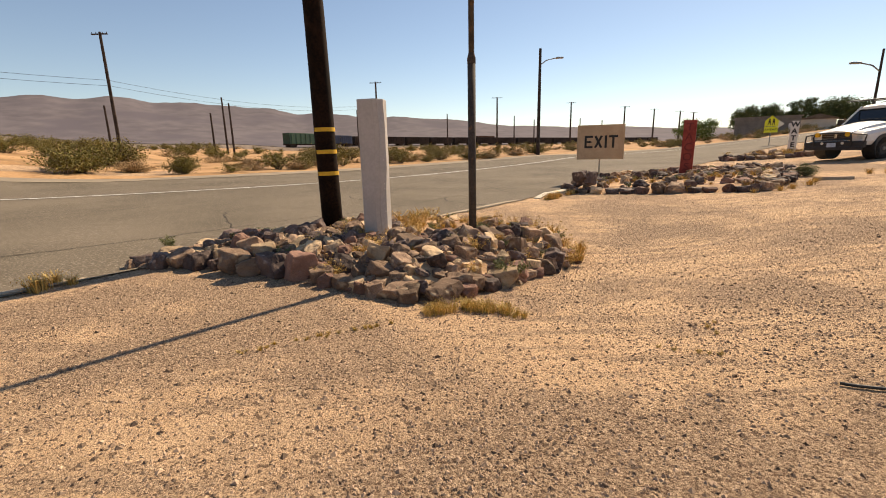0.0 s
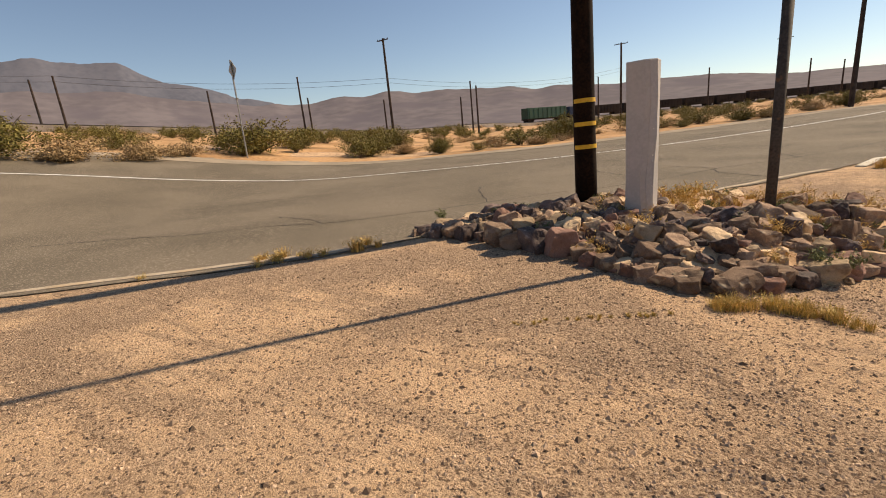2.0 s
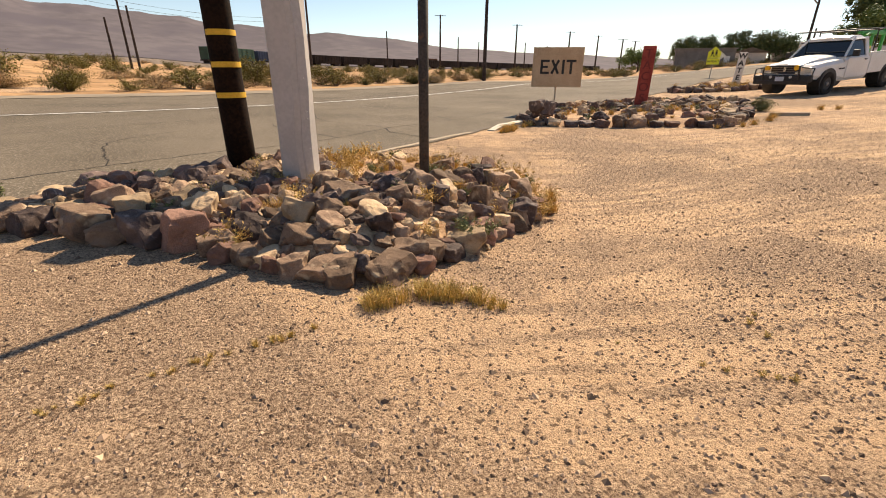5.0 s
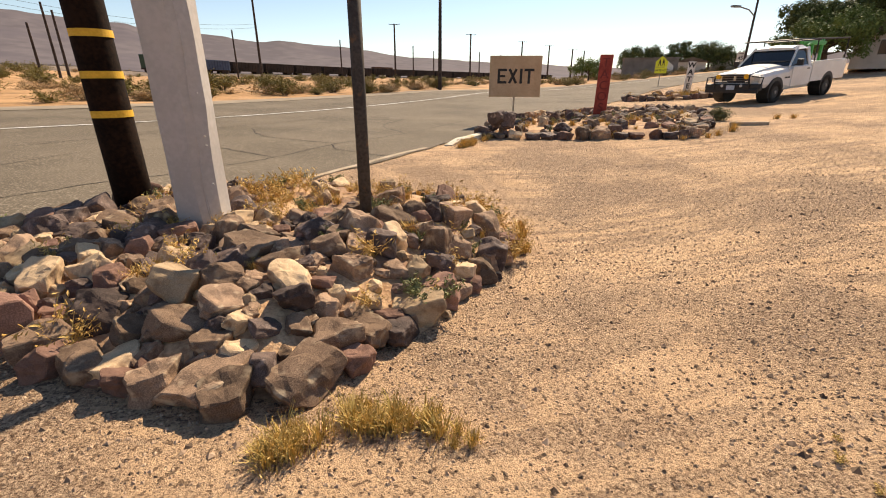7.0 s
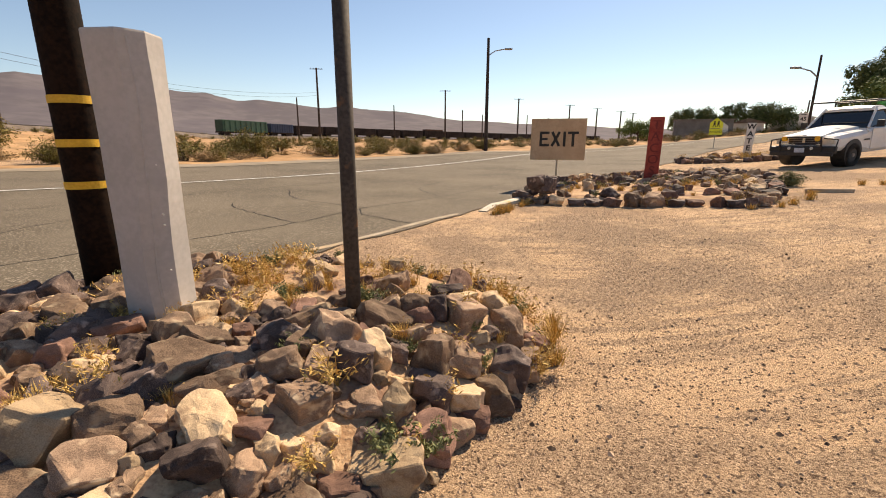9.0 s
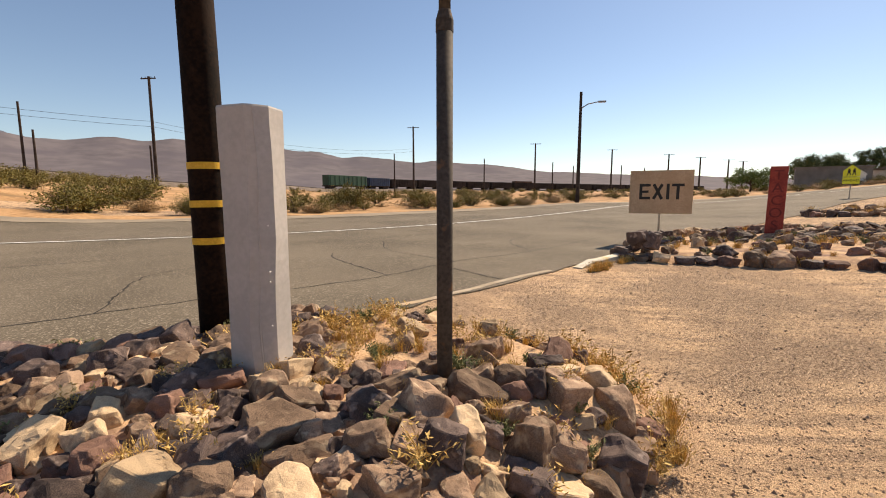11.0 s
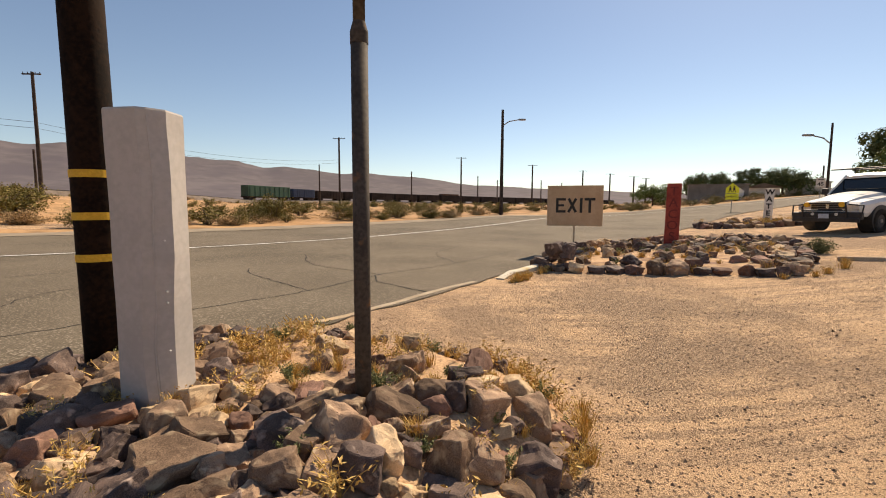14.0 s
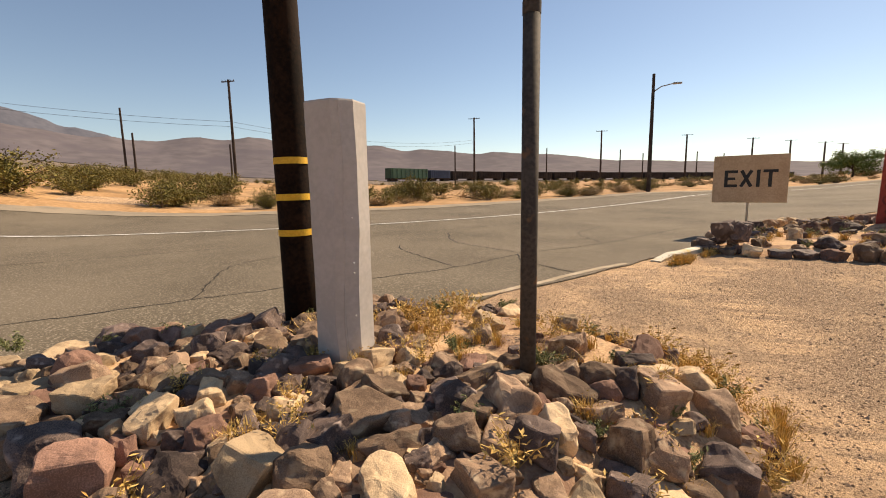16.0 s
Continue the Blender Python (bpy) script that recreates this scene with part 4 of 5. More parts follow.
    part("cargo_bed", bed, M["truck_white"], base)
    part("tailgate", box(0.06, 1.86, 0.56, (-4.64, 0, 0.99), 0.015), M["truck_white"], base)
    part("rear_bumper", box(0.16, 1.8, 0.16, (-4.76, 0, 0.62), 0.03), M["chrome"], base)
    part("underbody", box(4.9, 1.3, 0.22, (-1.9, 0, 0.5), 0.03), M["black_plastic"], base)
    # dark wheel openings, tyres and rims
    for wx in (0.0, -3.45):
        for s in (1, -1):
            part("wheel_arch", rod((wx, s * 0.6, 0.46), (wx, s * 0.995, 0.46), 0.45, seg=24), M["black_plastic"], base, "dark wheel opening")
            wheel = bmesh.new()
            tyre = [(0.21, 0.10), (0.34, 0.115), (0.385, 0.09), (0.40, 0.05), (0.40, -0.05), (0.385, -0.09), (0.34, -0.115), (0.21, -0.10)]
            n = 28
            rings = [[wheel.verts.new((wx + r * math.cos(2 * math.pi * k / n), s * 0.91 + yy, 0.40 + r * math.sin(2 * math.pi * k / n))) for r, yy in tyre] for k in range(n)]
            for a, b in zip(rings, rings[1:] + rings[:1]):
                for k in range(len(tyre)):
                    wheel.faces.new((a[k], a[(k + 1) % 8], b[(k + 1) % 8], b[k]))
            bmesh.ops.recalc_face_normals(wheel, faces=wheel.faces)
            w = part("wheel", wheel, M["rubber"], base, "dusty black tyre", True)
            rim_bm = rod((wx, s * 0.88, 0.40), (wx, s * 0.975, 0.40), 0.215, 0.18, 24)
            rod((wx, s * 0.97, 0.40), (wx, s * 1.02, 0.40), 0.075, 0.06, 14, rim_bm)
            part("rim", rim_bm, M["wheel_steel"], w, "dull steel rim with hub")
    # nose: grille bars, bumper, guard, plate
    part("grille", box(0.06, 0.98, 0.26, (0.80, 0, 0.92), 0.01), M["black_plastic"], base, "black grille")
    for z in (0.85, 0.92, 0.99):
        part("grille_bar", box(0.02, 0.96, 0.018, (0.84, 0, z)), M["wheel_steel"], base)
    part("grille_badge", box(0.03, 0.09, 0.2, (0.85, 0, 0.95), 0.01), M["chrome"], base)
    part("front_bumper", box(0.22, 1.94, 0.24, (0.90, 0, 0.62), 0.05), M["black_plastic"], base, "black front bumper")
    guard = bmesh.new()
    tube([(1.0, -0.62, 0.5), (1.06, -0.62, 0.9), (1.02, -0.58, 1.04), (1.02, 0.58, 1.04), (1.06, 0.62, 0.9), (1.0, 0.62, 0.5)], 0.03, 8, guard)
    rod((1.05, -0.62, 0.8), (1.05, 0.62, 0.8), 0.025, None, 8, guard)
    for s in (1, -1):
        tube([(1.0, s * 0.62, 0.55), (0.98, s * 0.98, 0.6), (0.9, s * 1.0, 0.95), (0.98, s * 0.64, 1.0)], 0.025, 8, guard)
    box(0.08, 1.9, 0.14, (1.0, 0, 0.5), 0.02, guard)
    part("front_guard", guard, M["black_plastic"], base, "black tubular front guard")
    part("number_plate", box(0.01, 0.3, 0.15, (1.045, 0.0, 0.62)), M["plate"], base)
    # pipe rack over cab and bed
    rack = bmesh.new()
    for x in (-2.3, -4.5):
        for s in (1, -1):
            rod((x, s * 0.93, 1.3), (x, s * 0.93, 2.05), 0.022, None, 8, rack)
        rod((x, -0.95, 2.05), (x, 0.95, 2.05), 0.022, None, 8, rack)
    for s in (1, -1):
        rod((-4.6, s * 0.93, 2.06), (-0.95, s * 0.93, 2.1), 0.022, None, 8, rack)
    rod((-0.95, -0.93, 2.1), (-0.95, 0.93, 2.1), 0.022, None, 8, rack)
    part("rack", rack, M["black_plastic"], base, "dark pipe rack over cab and bed")
    m = base.matrix_world
    green = empty("folded_machine_frame", m @ pose(-3.4, 0, 0.76), "bright green tubular machine frame carried in the truck bed", "machine frame")
    part("main_beam", box(1.7, 0.14, 0.14, (0.1, 0.3, 1.2), 0.02, None, Matrix.Rotation(radians(-3), 4, "Y")), M["green_paint"], green)
    for x in (-0.6, 0.1, 0.7):
        part("upright", box(0.09, 0.09, 1.3, (x, 0.3, 0.65), 0.015), M["green_paint"], green)
    part("cross_arm", tube([(-0.7, -0.5, 1.0), (-0.3, -0.1, 1.2), (0.2, 0.3, 1.25), (0.9, 0.5, 1.1)], 0.04, 8), M["green_paint"], green)
    yellow = empty("yellow_hard_case", m @ pose(-2.65, 0.35, 0.76), "yellow machine housing standing in the truck bed", "machine housing")
    part("housing", box(0.42, 0.36, 0.74, (0, 0, 0.37), 0.08), M["machine_yellow"], yellow)
    part("cap", box(0.5, 0.42, 0.1, (0, 0, 0.7), 0.04), M["machine_yellow"], yellow)
    crate = empty("tool_box", m @ pose(-3.35, -0.5, 0.75), "pale tool box lying in the truck bed", "tool box")
    part("case", box(0.9, 0.5, 0.62, (0, 0, 0.31), 0.03), M["sign_white"], crate)
    part("lid", box(0.94, 0.54, 0.06, (0, 0, 0.65), 0.02), M["wheel_steel"], crate)


build_truck()


# ---- plants ----
def leaf_quad(bm, p, n, size, rnd, long=2.0):
    """One small leaf: a folded pair of triangles."""
    u = n.orthogonal().normalized()
    u = Matrix.Rotation(rnd.uniform(0, 6.28), 3, n) @ u
    v = n.cross(u)
    a, b, c, d = p - u * size * long * 0.5, p + v * size * 0.5 + n * size * 0.15, p + u * size * long * 0.5, p - v * size * 0.5 + n * size * 0.15
    va = [bm.verts.new(q) for q in (a, b, c, d)]
    bm.faces.new(va)


def bush_mesh(seed, leaf, leaves=1300, stems=26, spread=1.0, tall=1.0, leaf_size=0.05, open_base=0.25, halves=False):
    """A desert shrub: stems fan out from one root and carry clumps of small leaves. About 1 m tall."""
    rnd = random.Random(seed)
    bm = bmesh.new()
    tips = []
    for k in range(stems):
        a = rnd.uniform(0, 6.283)
        lean = rnd.uniform(0.15, 1.05)
        ln = rnd.uniform(0.6, 1.05)
        d = Vector((math.cos(a) * math.sin(lean) * spread, math.sin(a) * math.sin(lean) * spread, math.cos(lean) * tall))
        pts = [Vector((0.04 * math.cos(a), 0.04 * math.sin(a), -0.04))]
        for s in range(1, 5):
            t = s / 4
            pts.append(d * ln * t + Vector((rnd.uniform(-0.05, 0.05), rnd.uniform(-0.05, 0.05), -0.1 * t * t * lean)))
        tube(pts, lambda t: 0.016 * (1 - 0.75 * t), 4, bm)
        tips += [(pts[i].lerp(pts[i + 1], rnd.random()), i / 4) for i in range(1, 4) for _ in range(3)]
    split = len(bm.faces)
    tips = [p for p, t in tips if p.z > open_base * tall * 0.6]
    for _ in range(leaves):
        c = rnd.choice(tips)
        p = c + Vector((rnd.gauss(0, 0.085), rnd.gauss(0, 0.085), rnd.gauss(0, 0.075)))
        n = Vector((rnd.gauss(0, 1), rnd.gauss(0, 1), rnd.gauss(0.5, 1))).normalized()
        leaf_quad(bm, p, n, leaf_size * rnd.uniform(0.6, 1.4), rnd)
    if halves:
        return bm, split
    me = bpy.data.meshes.new("bush")
    bm.faces.ensure_lookup_table()
    for f in bm.faces[:split]:
        f.material_index = 1
    bm.to_mesh(me)
    bm.free()
    me.materials.append(M[leaf])
    me.materials.append(M["twig"])
    return me


def grass_mesh(seed, leaf, blades=90, spread=0.12, height=0.2, width=0.006, seed_heads=False):
    """A tuft of bent blades."""
    rnd = random.Random(seed)
    bm = bmesh.new()
    for _ in range(blades):
        a, r = rnd.uniform(0, 6.283), abs(rnd.gauss(0, spread * 0.5))
        root = Vector((math.cos(a) * r, math.sin(a) * r, -0.01))
        out = Vector((math.cos(a + rnd.uniform(-0.9, 0.9)), math.sin(a + rnd.uniform(-0.9, 0.9)), 0))
        h = height * rnd.uniform(0.45, 1.1)
        bend = rnd.uniform(0.15, 0.75) * h
        side = Vector((-out.y, out.x, 0)) * width * rnd.uniform(0.7, 1.3)
        mid, tip = root + out * bend * 0.35 + Vector((0, 0, h * 0.6)), root + out * bend + Vector((0, 0, h))
        v = [bm.verts.new(q) for q in (root - side, root + side, mid + side * 0.8, mid - side * 0.8, tip)]
        bm.faces.new((v[0], v[1], v[2], v[3]))
        bm.faces.new((v[3], v[2], v[4]))
        if seed_heads and rnd.random() < 0.5:
            leaf_quad(bm, tip, Vector((rnd.gauss(0, 1), rnd.gauss(0, 1), 0.3)).normalized(), width * 2.4, rnd, 3)
    me = bpy.data.meshes.new("tuft")
    bm.to_mesh(me)
    bm.free()
    me.materials.append(M[leaf])
    return me


def weed_mesh(seed, leaf="weed_green", leaves=480, height=0.2):
    """A low leafy weed."""
    rnd = random.Random(seed)
    bm = bmesh.new()
    for k in range(12):
        a = rnd.uniform(0, 6.283)
        d = Vector((math.cos(a) * rnd.uniform(0.3, 0.9), math.sin(a) * rnd.uniform(0.3, 0.9), rnd.uniform(0.5, 1.0))) * height
        tube([Vector((0, 0, -0.01)), d * 0.5 + Vector((0, 0, 0.02)), d], 0.0018, 3, bm)
        for _ in range(leaves // 12):
            p = d * rnd.uniform(0.25, 1.0) + Vector((rnd.gauss(0, 0.018), rnd.gauss(0, 0.018), rnd.gauss(0, 0.015)))
            leaf_quad(bm, p, Vector((rnd.gauss(0, 1), rnd.gauss(0, 1), rnd.gauss(0.6, 1))).normalized(), 0.011 * rnd.uniform(0.6, 1.5), rnd, 3.2)
    me = bpy.data.meshes.new("weed")
    bm.to_mesh(me)
    bm.free()
    me.materials.append(M[leaf])
    return me


GREEN = [bush_mesh(100 + k, "creosote_leaf", 1500, 16, 1.15, 0.95, 0.034) for k in range(4)]
DRY = [bush_mesh(120 + k, "dry_leaf", 1200, 18, 1.1, 0.62, 0.028, 0.05) for k in range(3)]
STRAW = [grass_mesh(130 + k, "straw", 110, 0.13, 0.2, 0.005, True) for k in range(4)]
MIXED = [grass_mesh(140 + k, "grass_mix", 120, 0.16, 0.2, 0.005, True) for k in range(3)]
WEED = [weed_mesh(150 + k) for k in range(3)]
LOT_WEED = [weed_mesh(165 + k, "grass_mix", 200, 0.12) for k in range(2)]
DRY_WEED = [weed_mesh(160 + k, "straw", 200, 0.24) for k in range(2)]


def plant(name, me, x, y, size, label, category, group, rz=None, extra=0.0, wide=1.0):
    ob = new(name, me)
    ob.matrix_world = pose(x, y, ground_at(x, y, extra), 0, 0, rz if rz is not None else (x * 97 + y * 61) % 360) @ Matrix.Diagonal((size * wide, size * wide, size, 1))
    return tagged(ob, label, category, group)


def near_bush(x, y, size, k, wide):
    """A nearer shrub, with its stems and its foliage as parts."""
    leaf, label = {"green": ("creosote_leaf", GL), "dark": ("dark_bush_leaf", "dense dark green desert bush on sand"), "dry": ("dry_leaf", DL)}[k]
    seed = int(abs(x * 31 + y * 17))
    base = empty("dry_brush" if k == "dry" else "desert_bush", pose(x, y, ground_at(x, y, 0.03), 0, 0, seed % 360) @ Matrix.Diagonal((size * wide, size * wide, size, 1)), label, "bush", "desert shrubs")
    tall = {"green": 0.9, "dark": 0.85, "dry": 0.6}[k]
    bm, split = bush_mesh(seed, leaf, 5200, 40, 1.1, tall, 0.026, 0.05 if k != "green" else 0.2, True)
    stems = bm.copy()
    bm.faces.ensure_lookup_table()
    stems.faces.ensure_lookup_table()
    bmesh.ops.delete(bm, geom=bm.faces[:split], context="FACES")
    bmesh.ops.delete(stems, geom=stems.faces[split:], context="FACES")
    part("stem", stems, M["twig"], base, "bare thin stems")
    part("foliage", bm, M[leaf], base)


GL, DL = "green-yellow creosote bush on desert sand", "dry tan brush clump on desert sand"
for x, y, s, k, w in ((-20.94, 21.13, 1.9, "dark", 1.2), (-16.66, 23.48, 1.5, "dark", 0.9), (-26.07, 16.04, 2.6, "green", 1.4), (-28.12, 21.57, 1.9, "green", 1.4), (-24.98, 5.93, 1.6, "dry", 1.5),
                      (-26.58, 3.69, 2.2, "green", 1.3), (-24.65, 8.73, 1.5, "dry", 1.3), (-25.74, 11.31, 1.3, "dry", 1.3), (-11.14, 27.18, 1.0, "dry", 1.5), (-10.61, 33.09, 2.2, "green", 1.1),
                      (-12.16, 34.62, 1.8, "green", 1.2), (-4.7, 36.95, 1.1, "dry", 1.7), (-3.04, 35.49, 0.7, "green", 1.4), (0.85, 38.56, 1.2, "green", 1.5), (2.48, 39.65, 1.2, "dry", 1.4),
                      (5.89, 46.43, 1.3, "dry", 1.2), (8.88, 50.88, 1.6, "green", 1.4), (-20, 23.83, 1.2, "dry", 1.4), (-23.44, 26.47, 2.0, "green", 1.4), (-15.57, 29.54, 1.2, "dry", 1.3), (-7.19, 42.23, 1.6, "green", 1.3)):
    near_bush(x, y, s, k, w)

rnd = random.Random(77)
count = 0
while count < 420:
    i = rnd.randrange(40, len(far_pts) - 4)
    d = 3 + 110 * rnd.random() ** 1.7
    p = far_pts[i] + Vector((-0.75, 0.66)) * d + Vector((rnd.uniform(-3, 3), rnd.uniform(-3, 3)))
    if p.length > 170 or p.length < 24:
        continue
    count += 1
    k = rnd.random()
    s = rnd.uniform(0.7, 1.7)
    if k < 0.55:
        plant("desert_bush", rnd.choice(GREEN), p.x, p.y, s, GL, "bush", "desert shrubs", rnd.uniform(0, 360), 0.03, rnd.uniform(1.1, 1.7))
    else:
        plant("dry_brush", rnd.choice(DRY), p.x, p.y, s * 0.9, DL, "bush", "desert shrubs", rnd.uniform(0, 360), 0.03, rnd.uniform(1.1, 1.8))

for _ in range(110):
    x, y = rnd.uniform(-78, -27), rnd.uniform(-6, 62)
    if math.hypot(x, y) < 30:
        continue
    plant("desert_bush", rnd.choice(GREEN), x, y, rnd.uniform(0.8, 1.8), GL, "bush", "desert shrubs", rnd.uniform(0, 360), 0.03, rnd.uniform(1.1, 1.7))
# weeds and grass on the first island
rnd = random.Random(88)
for _ in range(430):
    x, y = rnd.uniform(-3.2, 1.4), rnd.uniform(2.2, 5.8)
    if not inside(x, y, BED_1) or rnd.random() > 0.2 + 0.5 * (1 - dense_1(x, y)):
        continue
    e = bed_height(x, y, BED_1, TOP_1) + 0.02
    q = rnd.random()
    if q < 0.55:
        plant("dry_grass_tuft", rnd.choice(STRAW), x, y, rnd.uniform(0.28, 0.6), "straw-yellow dry grass tuft between the stones", "grass tuft", "dry tufts", None, e)
    elif q < 0.68:
        plant("weed", rnd.choice(WEED), x, y, rnd.uniform(0.45, 0.85), "low green weed growing between the stones", "weed", "weeds", None, e)
    else:
        plant("dry_weed", rnd.choice(DRY_WEED), x, y, rnd.uniform(0.6, 1.1), "dry straw-coloured weed between the stones", "weed", "dry weeds", None, e)
for x, y, s in ((0.05, 2.5, 1.0), (0.22, 2.6, 0.9), (0.6, 3.42, 0.8), (-2.6, 2.8, 0.8), (-1.5, 2.5, 0.7), (-3.3, 3.98, 0.9), (-0.75, 4.36, 0.9), (-0.2, 4.6, 1.0), (0.35, 4.5, 0.8), (-1, 5.55, 0.9), (-0.6, 5.6, 0.8), (-3.6, 3.67, 0.8), (-4.4, 3.44, 0.8)):
    plant("weed", WEED[int(abs(x * 10)) % 3], x, y, s, "low green weed growing between the stones", "weed", "weeds", None, 0.1)
for x, y, s in ((-2.12, 4.36, 1.2), (-2.05, 4.5, 1.1), (1.25, 3.86, 0.7), (1.32, 4.06, 0.75), (1.2, 3.59, 0.6), (1.38, 4.27, 0.6), (-0.24, 3.75, 0.5), (-0.14, 3.78, 0.5), (-0.36, 3.79, 0.5)):
    plant("dry_grass_tuft", STRAW[int(abs(x * 10)) % 4], x, y, s, "straw-yellow dry grass tuft between the stones", "grass tuft", "dry tufts", None, 0.08)
# grass fringe in front of the first island
rnd = random.Random(91)
for _ in range(34):
    t = rnd.random()
    x = -0.83 + 0.98 * t
    y = 1.32 + 0.24 * math.sin(3.14 * t) + rnd.gauss(0, 0.045)
    plant("grass_tuft", rnd.choice(MIXED), x, y, rnd.uniform(0.22, 0.55), "half-dry grass tuft in the sand before the stones", "grass tuft", "grass fringe")
for x, y, s in ((1.45, 0.94, 0.3), (1.43, 0.79, 0.24), (0.92, 0.59, 0.2), (1.0, 0.53, 0.22), (1.13, 0.47, 0.24), (1.24, 0.41, 0.26), (1.18, 0.44, 0.2), (1.55, 1.03, 0.2), (0.62, 0.85, 0.14)):
    plant("weed", LOT_WEED[int(x * 10) % 2], x, y, s, "tiny weed in the gravel lot", "weed", "lot weeds")
for k in range(30):
    t = rnd.random()
    x, y = -1.0 - 1.0 * t + rnd.gauss(0, 0.015), 1.14 - 0.66 * t + rnd.gauss(0, 0.02)
    plant("grass_tuft", rnd.choice(MIXED), x, y, rnd.uniform(0.07, 0.15), "sparse dry grass line across the dirt", "grass tuft", "grass line")
# grass along the left road edge and by the kerb
rnd = random.Random(93)
for _ in range(26):
    t = rnd.random()
    x, y = -6.8 + 2.3 * t + rnd.gauss(0, 0.05), -0.21 + 2.3 * t + rnd.gauss(0, 0.05)
    if t < 0.45 and rnd.random() < 0.6:
        continue
    plant("dry_grass_tuft", rnd.choice(STRAW + MIXED), x, y, rnd.uniform(0.35, 0.8), "dry grass tuft at the road edge", "grass tuft", "road edge tufts")
for _ in range(18):
    t = rnd.random()
    plant("dry_grass_tuft", rnd.choice(STRAW), 1.58 + 1.2 * t + 0.2, 9.1 + 1.5 * t + rnd.gauss(0, 0.05), rnd.uniform(0.5, 1.0), "dry grass tuft at the kerb", "grass tuft", "kerb tufts")
# second and third islands
rnd = random.Random(95)
for _ in range(200):
    x, y = rnd.uniform(2.6, 11.8), rnd.uniform(8.5, 16.8)
    if not inside(x, y, BED_2):
        continue
    e = bed_height(x, y, BED_2, TOP_2)
    q = rnd.random()
    plant("dry_grass_tuft" if q < 0.8 else "weed", rnd.choice(STRAW) if q < 0.8 else rnd.choice(WEED), x, y, rnd.uniform(0.5, 1.05), "straw-yellow dry grass on the stony island" if q < 0.8 else "green weed on the stony island", "grass tuft" if q < 0.8 else "weed", "island plants", None, e)
for x, y, s in ((8.53, 9.28, 0.9), (9.06, 9.8, 0.8), (7.8, 8.87, 0.8), (7.38, 8.67, 0.7), (6.76, 8.67, 0.6), (11.2, 10.66, 0.8), (11.51, 10.45, 0.7), (5.28, 10.16, 1.2)):
    plant("dry_grass_tuft", STRAW[int(x * 10) % 4], x, y, s, "straw-yellow dry grass beside the stones", "grass tuft", "island plants")
plant("green_shrub", bush_mesh(171, "weed_green", 1500, 30, 0.8, 0.9, 0.04, 0.0), 10.1, 11.5, 0.55, "small dense green shrub by the parked truck", "shrub", "island plants", None, 0, 1.1)
rnd = random.Random(97)
for _ in range(26):
    x, y = rnd.uniform(13.4, 18.4), rnd.uniform(19.5, 23.6)
    if inside(x, y, BED_3):
        plant("dry_grass_tuft", rnd.choice(STRAW + MIXED), x, y, rnd.uniform(1.0, 2.0), "dry grass tuft on the far island", "grass tuft", "island plants", None, 0.06)


def tree_mesh_parts(seed, height, crown_r, leaf, leaves=5000, droop=0.0):
    """Trunk with limbs, and a crown of leafy clumps hung on the limb ends."""
    rnd = random.Random(seed)
    wood, crown = bmesh.new(), bmesh.new()
    tube([Vector((0, 0, -0.2)), Vector((0.1, 0, height * 0.2)), Vector((-0.05, 0.1, height * 0.45)), Vector((0.05, 0, height * 0.8))], lambda t: 0.05 * height * (1 - 0.8 * t), 10, wood)
    clumps = []
    for k in range(48):
        a = k * 2.4 + rnd.uniform(-0.4, 0.4)
        z0 = height * rnd.uniform(0.3, 0.76)
        out = crown_r * rnd.uniform(0.45, 1.0) * (1.1 - 0.6 * abs(z0 / height - 0.45))
        end = Vector((math.cos(a) * out, math.sin(a) * out, min(height * 0.97, z0 + height * rnd.uniform(0.05, 0.28))))
        tube([Vector((0, 0, z0)), Vector((math.cos(a) * out * 0.5, math.sin(a) * out * 0.5, (z0 + end.z) / 2 + 0.1)), end], lambda t: 0.014 * height * (1 - 0.8 * t), 5, wood)
        for _ in range(4):
            clumps.append((end + Vector((rnd.gauss(0, 1), rnd.gauss(0, 1), rnd.gauss(0, 0.7))) * crown_r * 0.17, crown_r * rnd.uniform(0.13, 0.26)))
    for _ in range(leaves):
        c, r = rnd.choice(clumps)
        n = Vector((rnd.gauss(0, 1), rnd.gauss(0, 1), rnd.gauss(0, 1))).normalized()
        p = c + n * r * rnd.uniform(0.5, 1.15) * Vector((1, 1, 0.75)).length / 1.6
        leaf_quad(crown, p, (n + Vector((0, 0, 0.4))).normalized(), max(0.021 * height, 0.17 * crown_r / 3.4) * rnd.uniform(0.6, 1.3), rnd, 1.8)
    return wood, crown


def tree(x, y, height, crown_r, leaf, label, seed, leaves=9000):
    base = empty("tree", pose(x, y, ground_at(x, y)), label, "tree")
    wood, crown = tree_mesh_parts(seed, height, crown_r, leaf, leaves)
    part("trunk", wood, M["bark"], base)
    part("crown", crown, M[leaf], base)


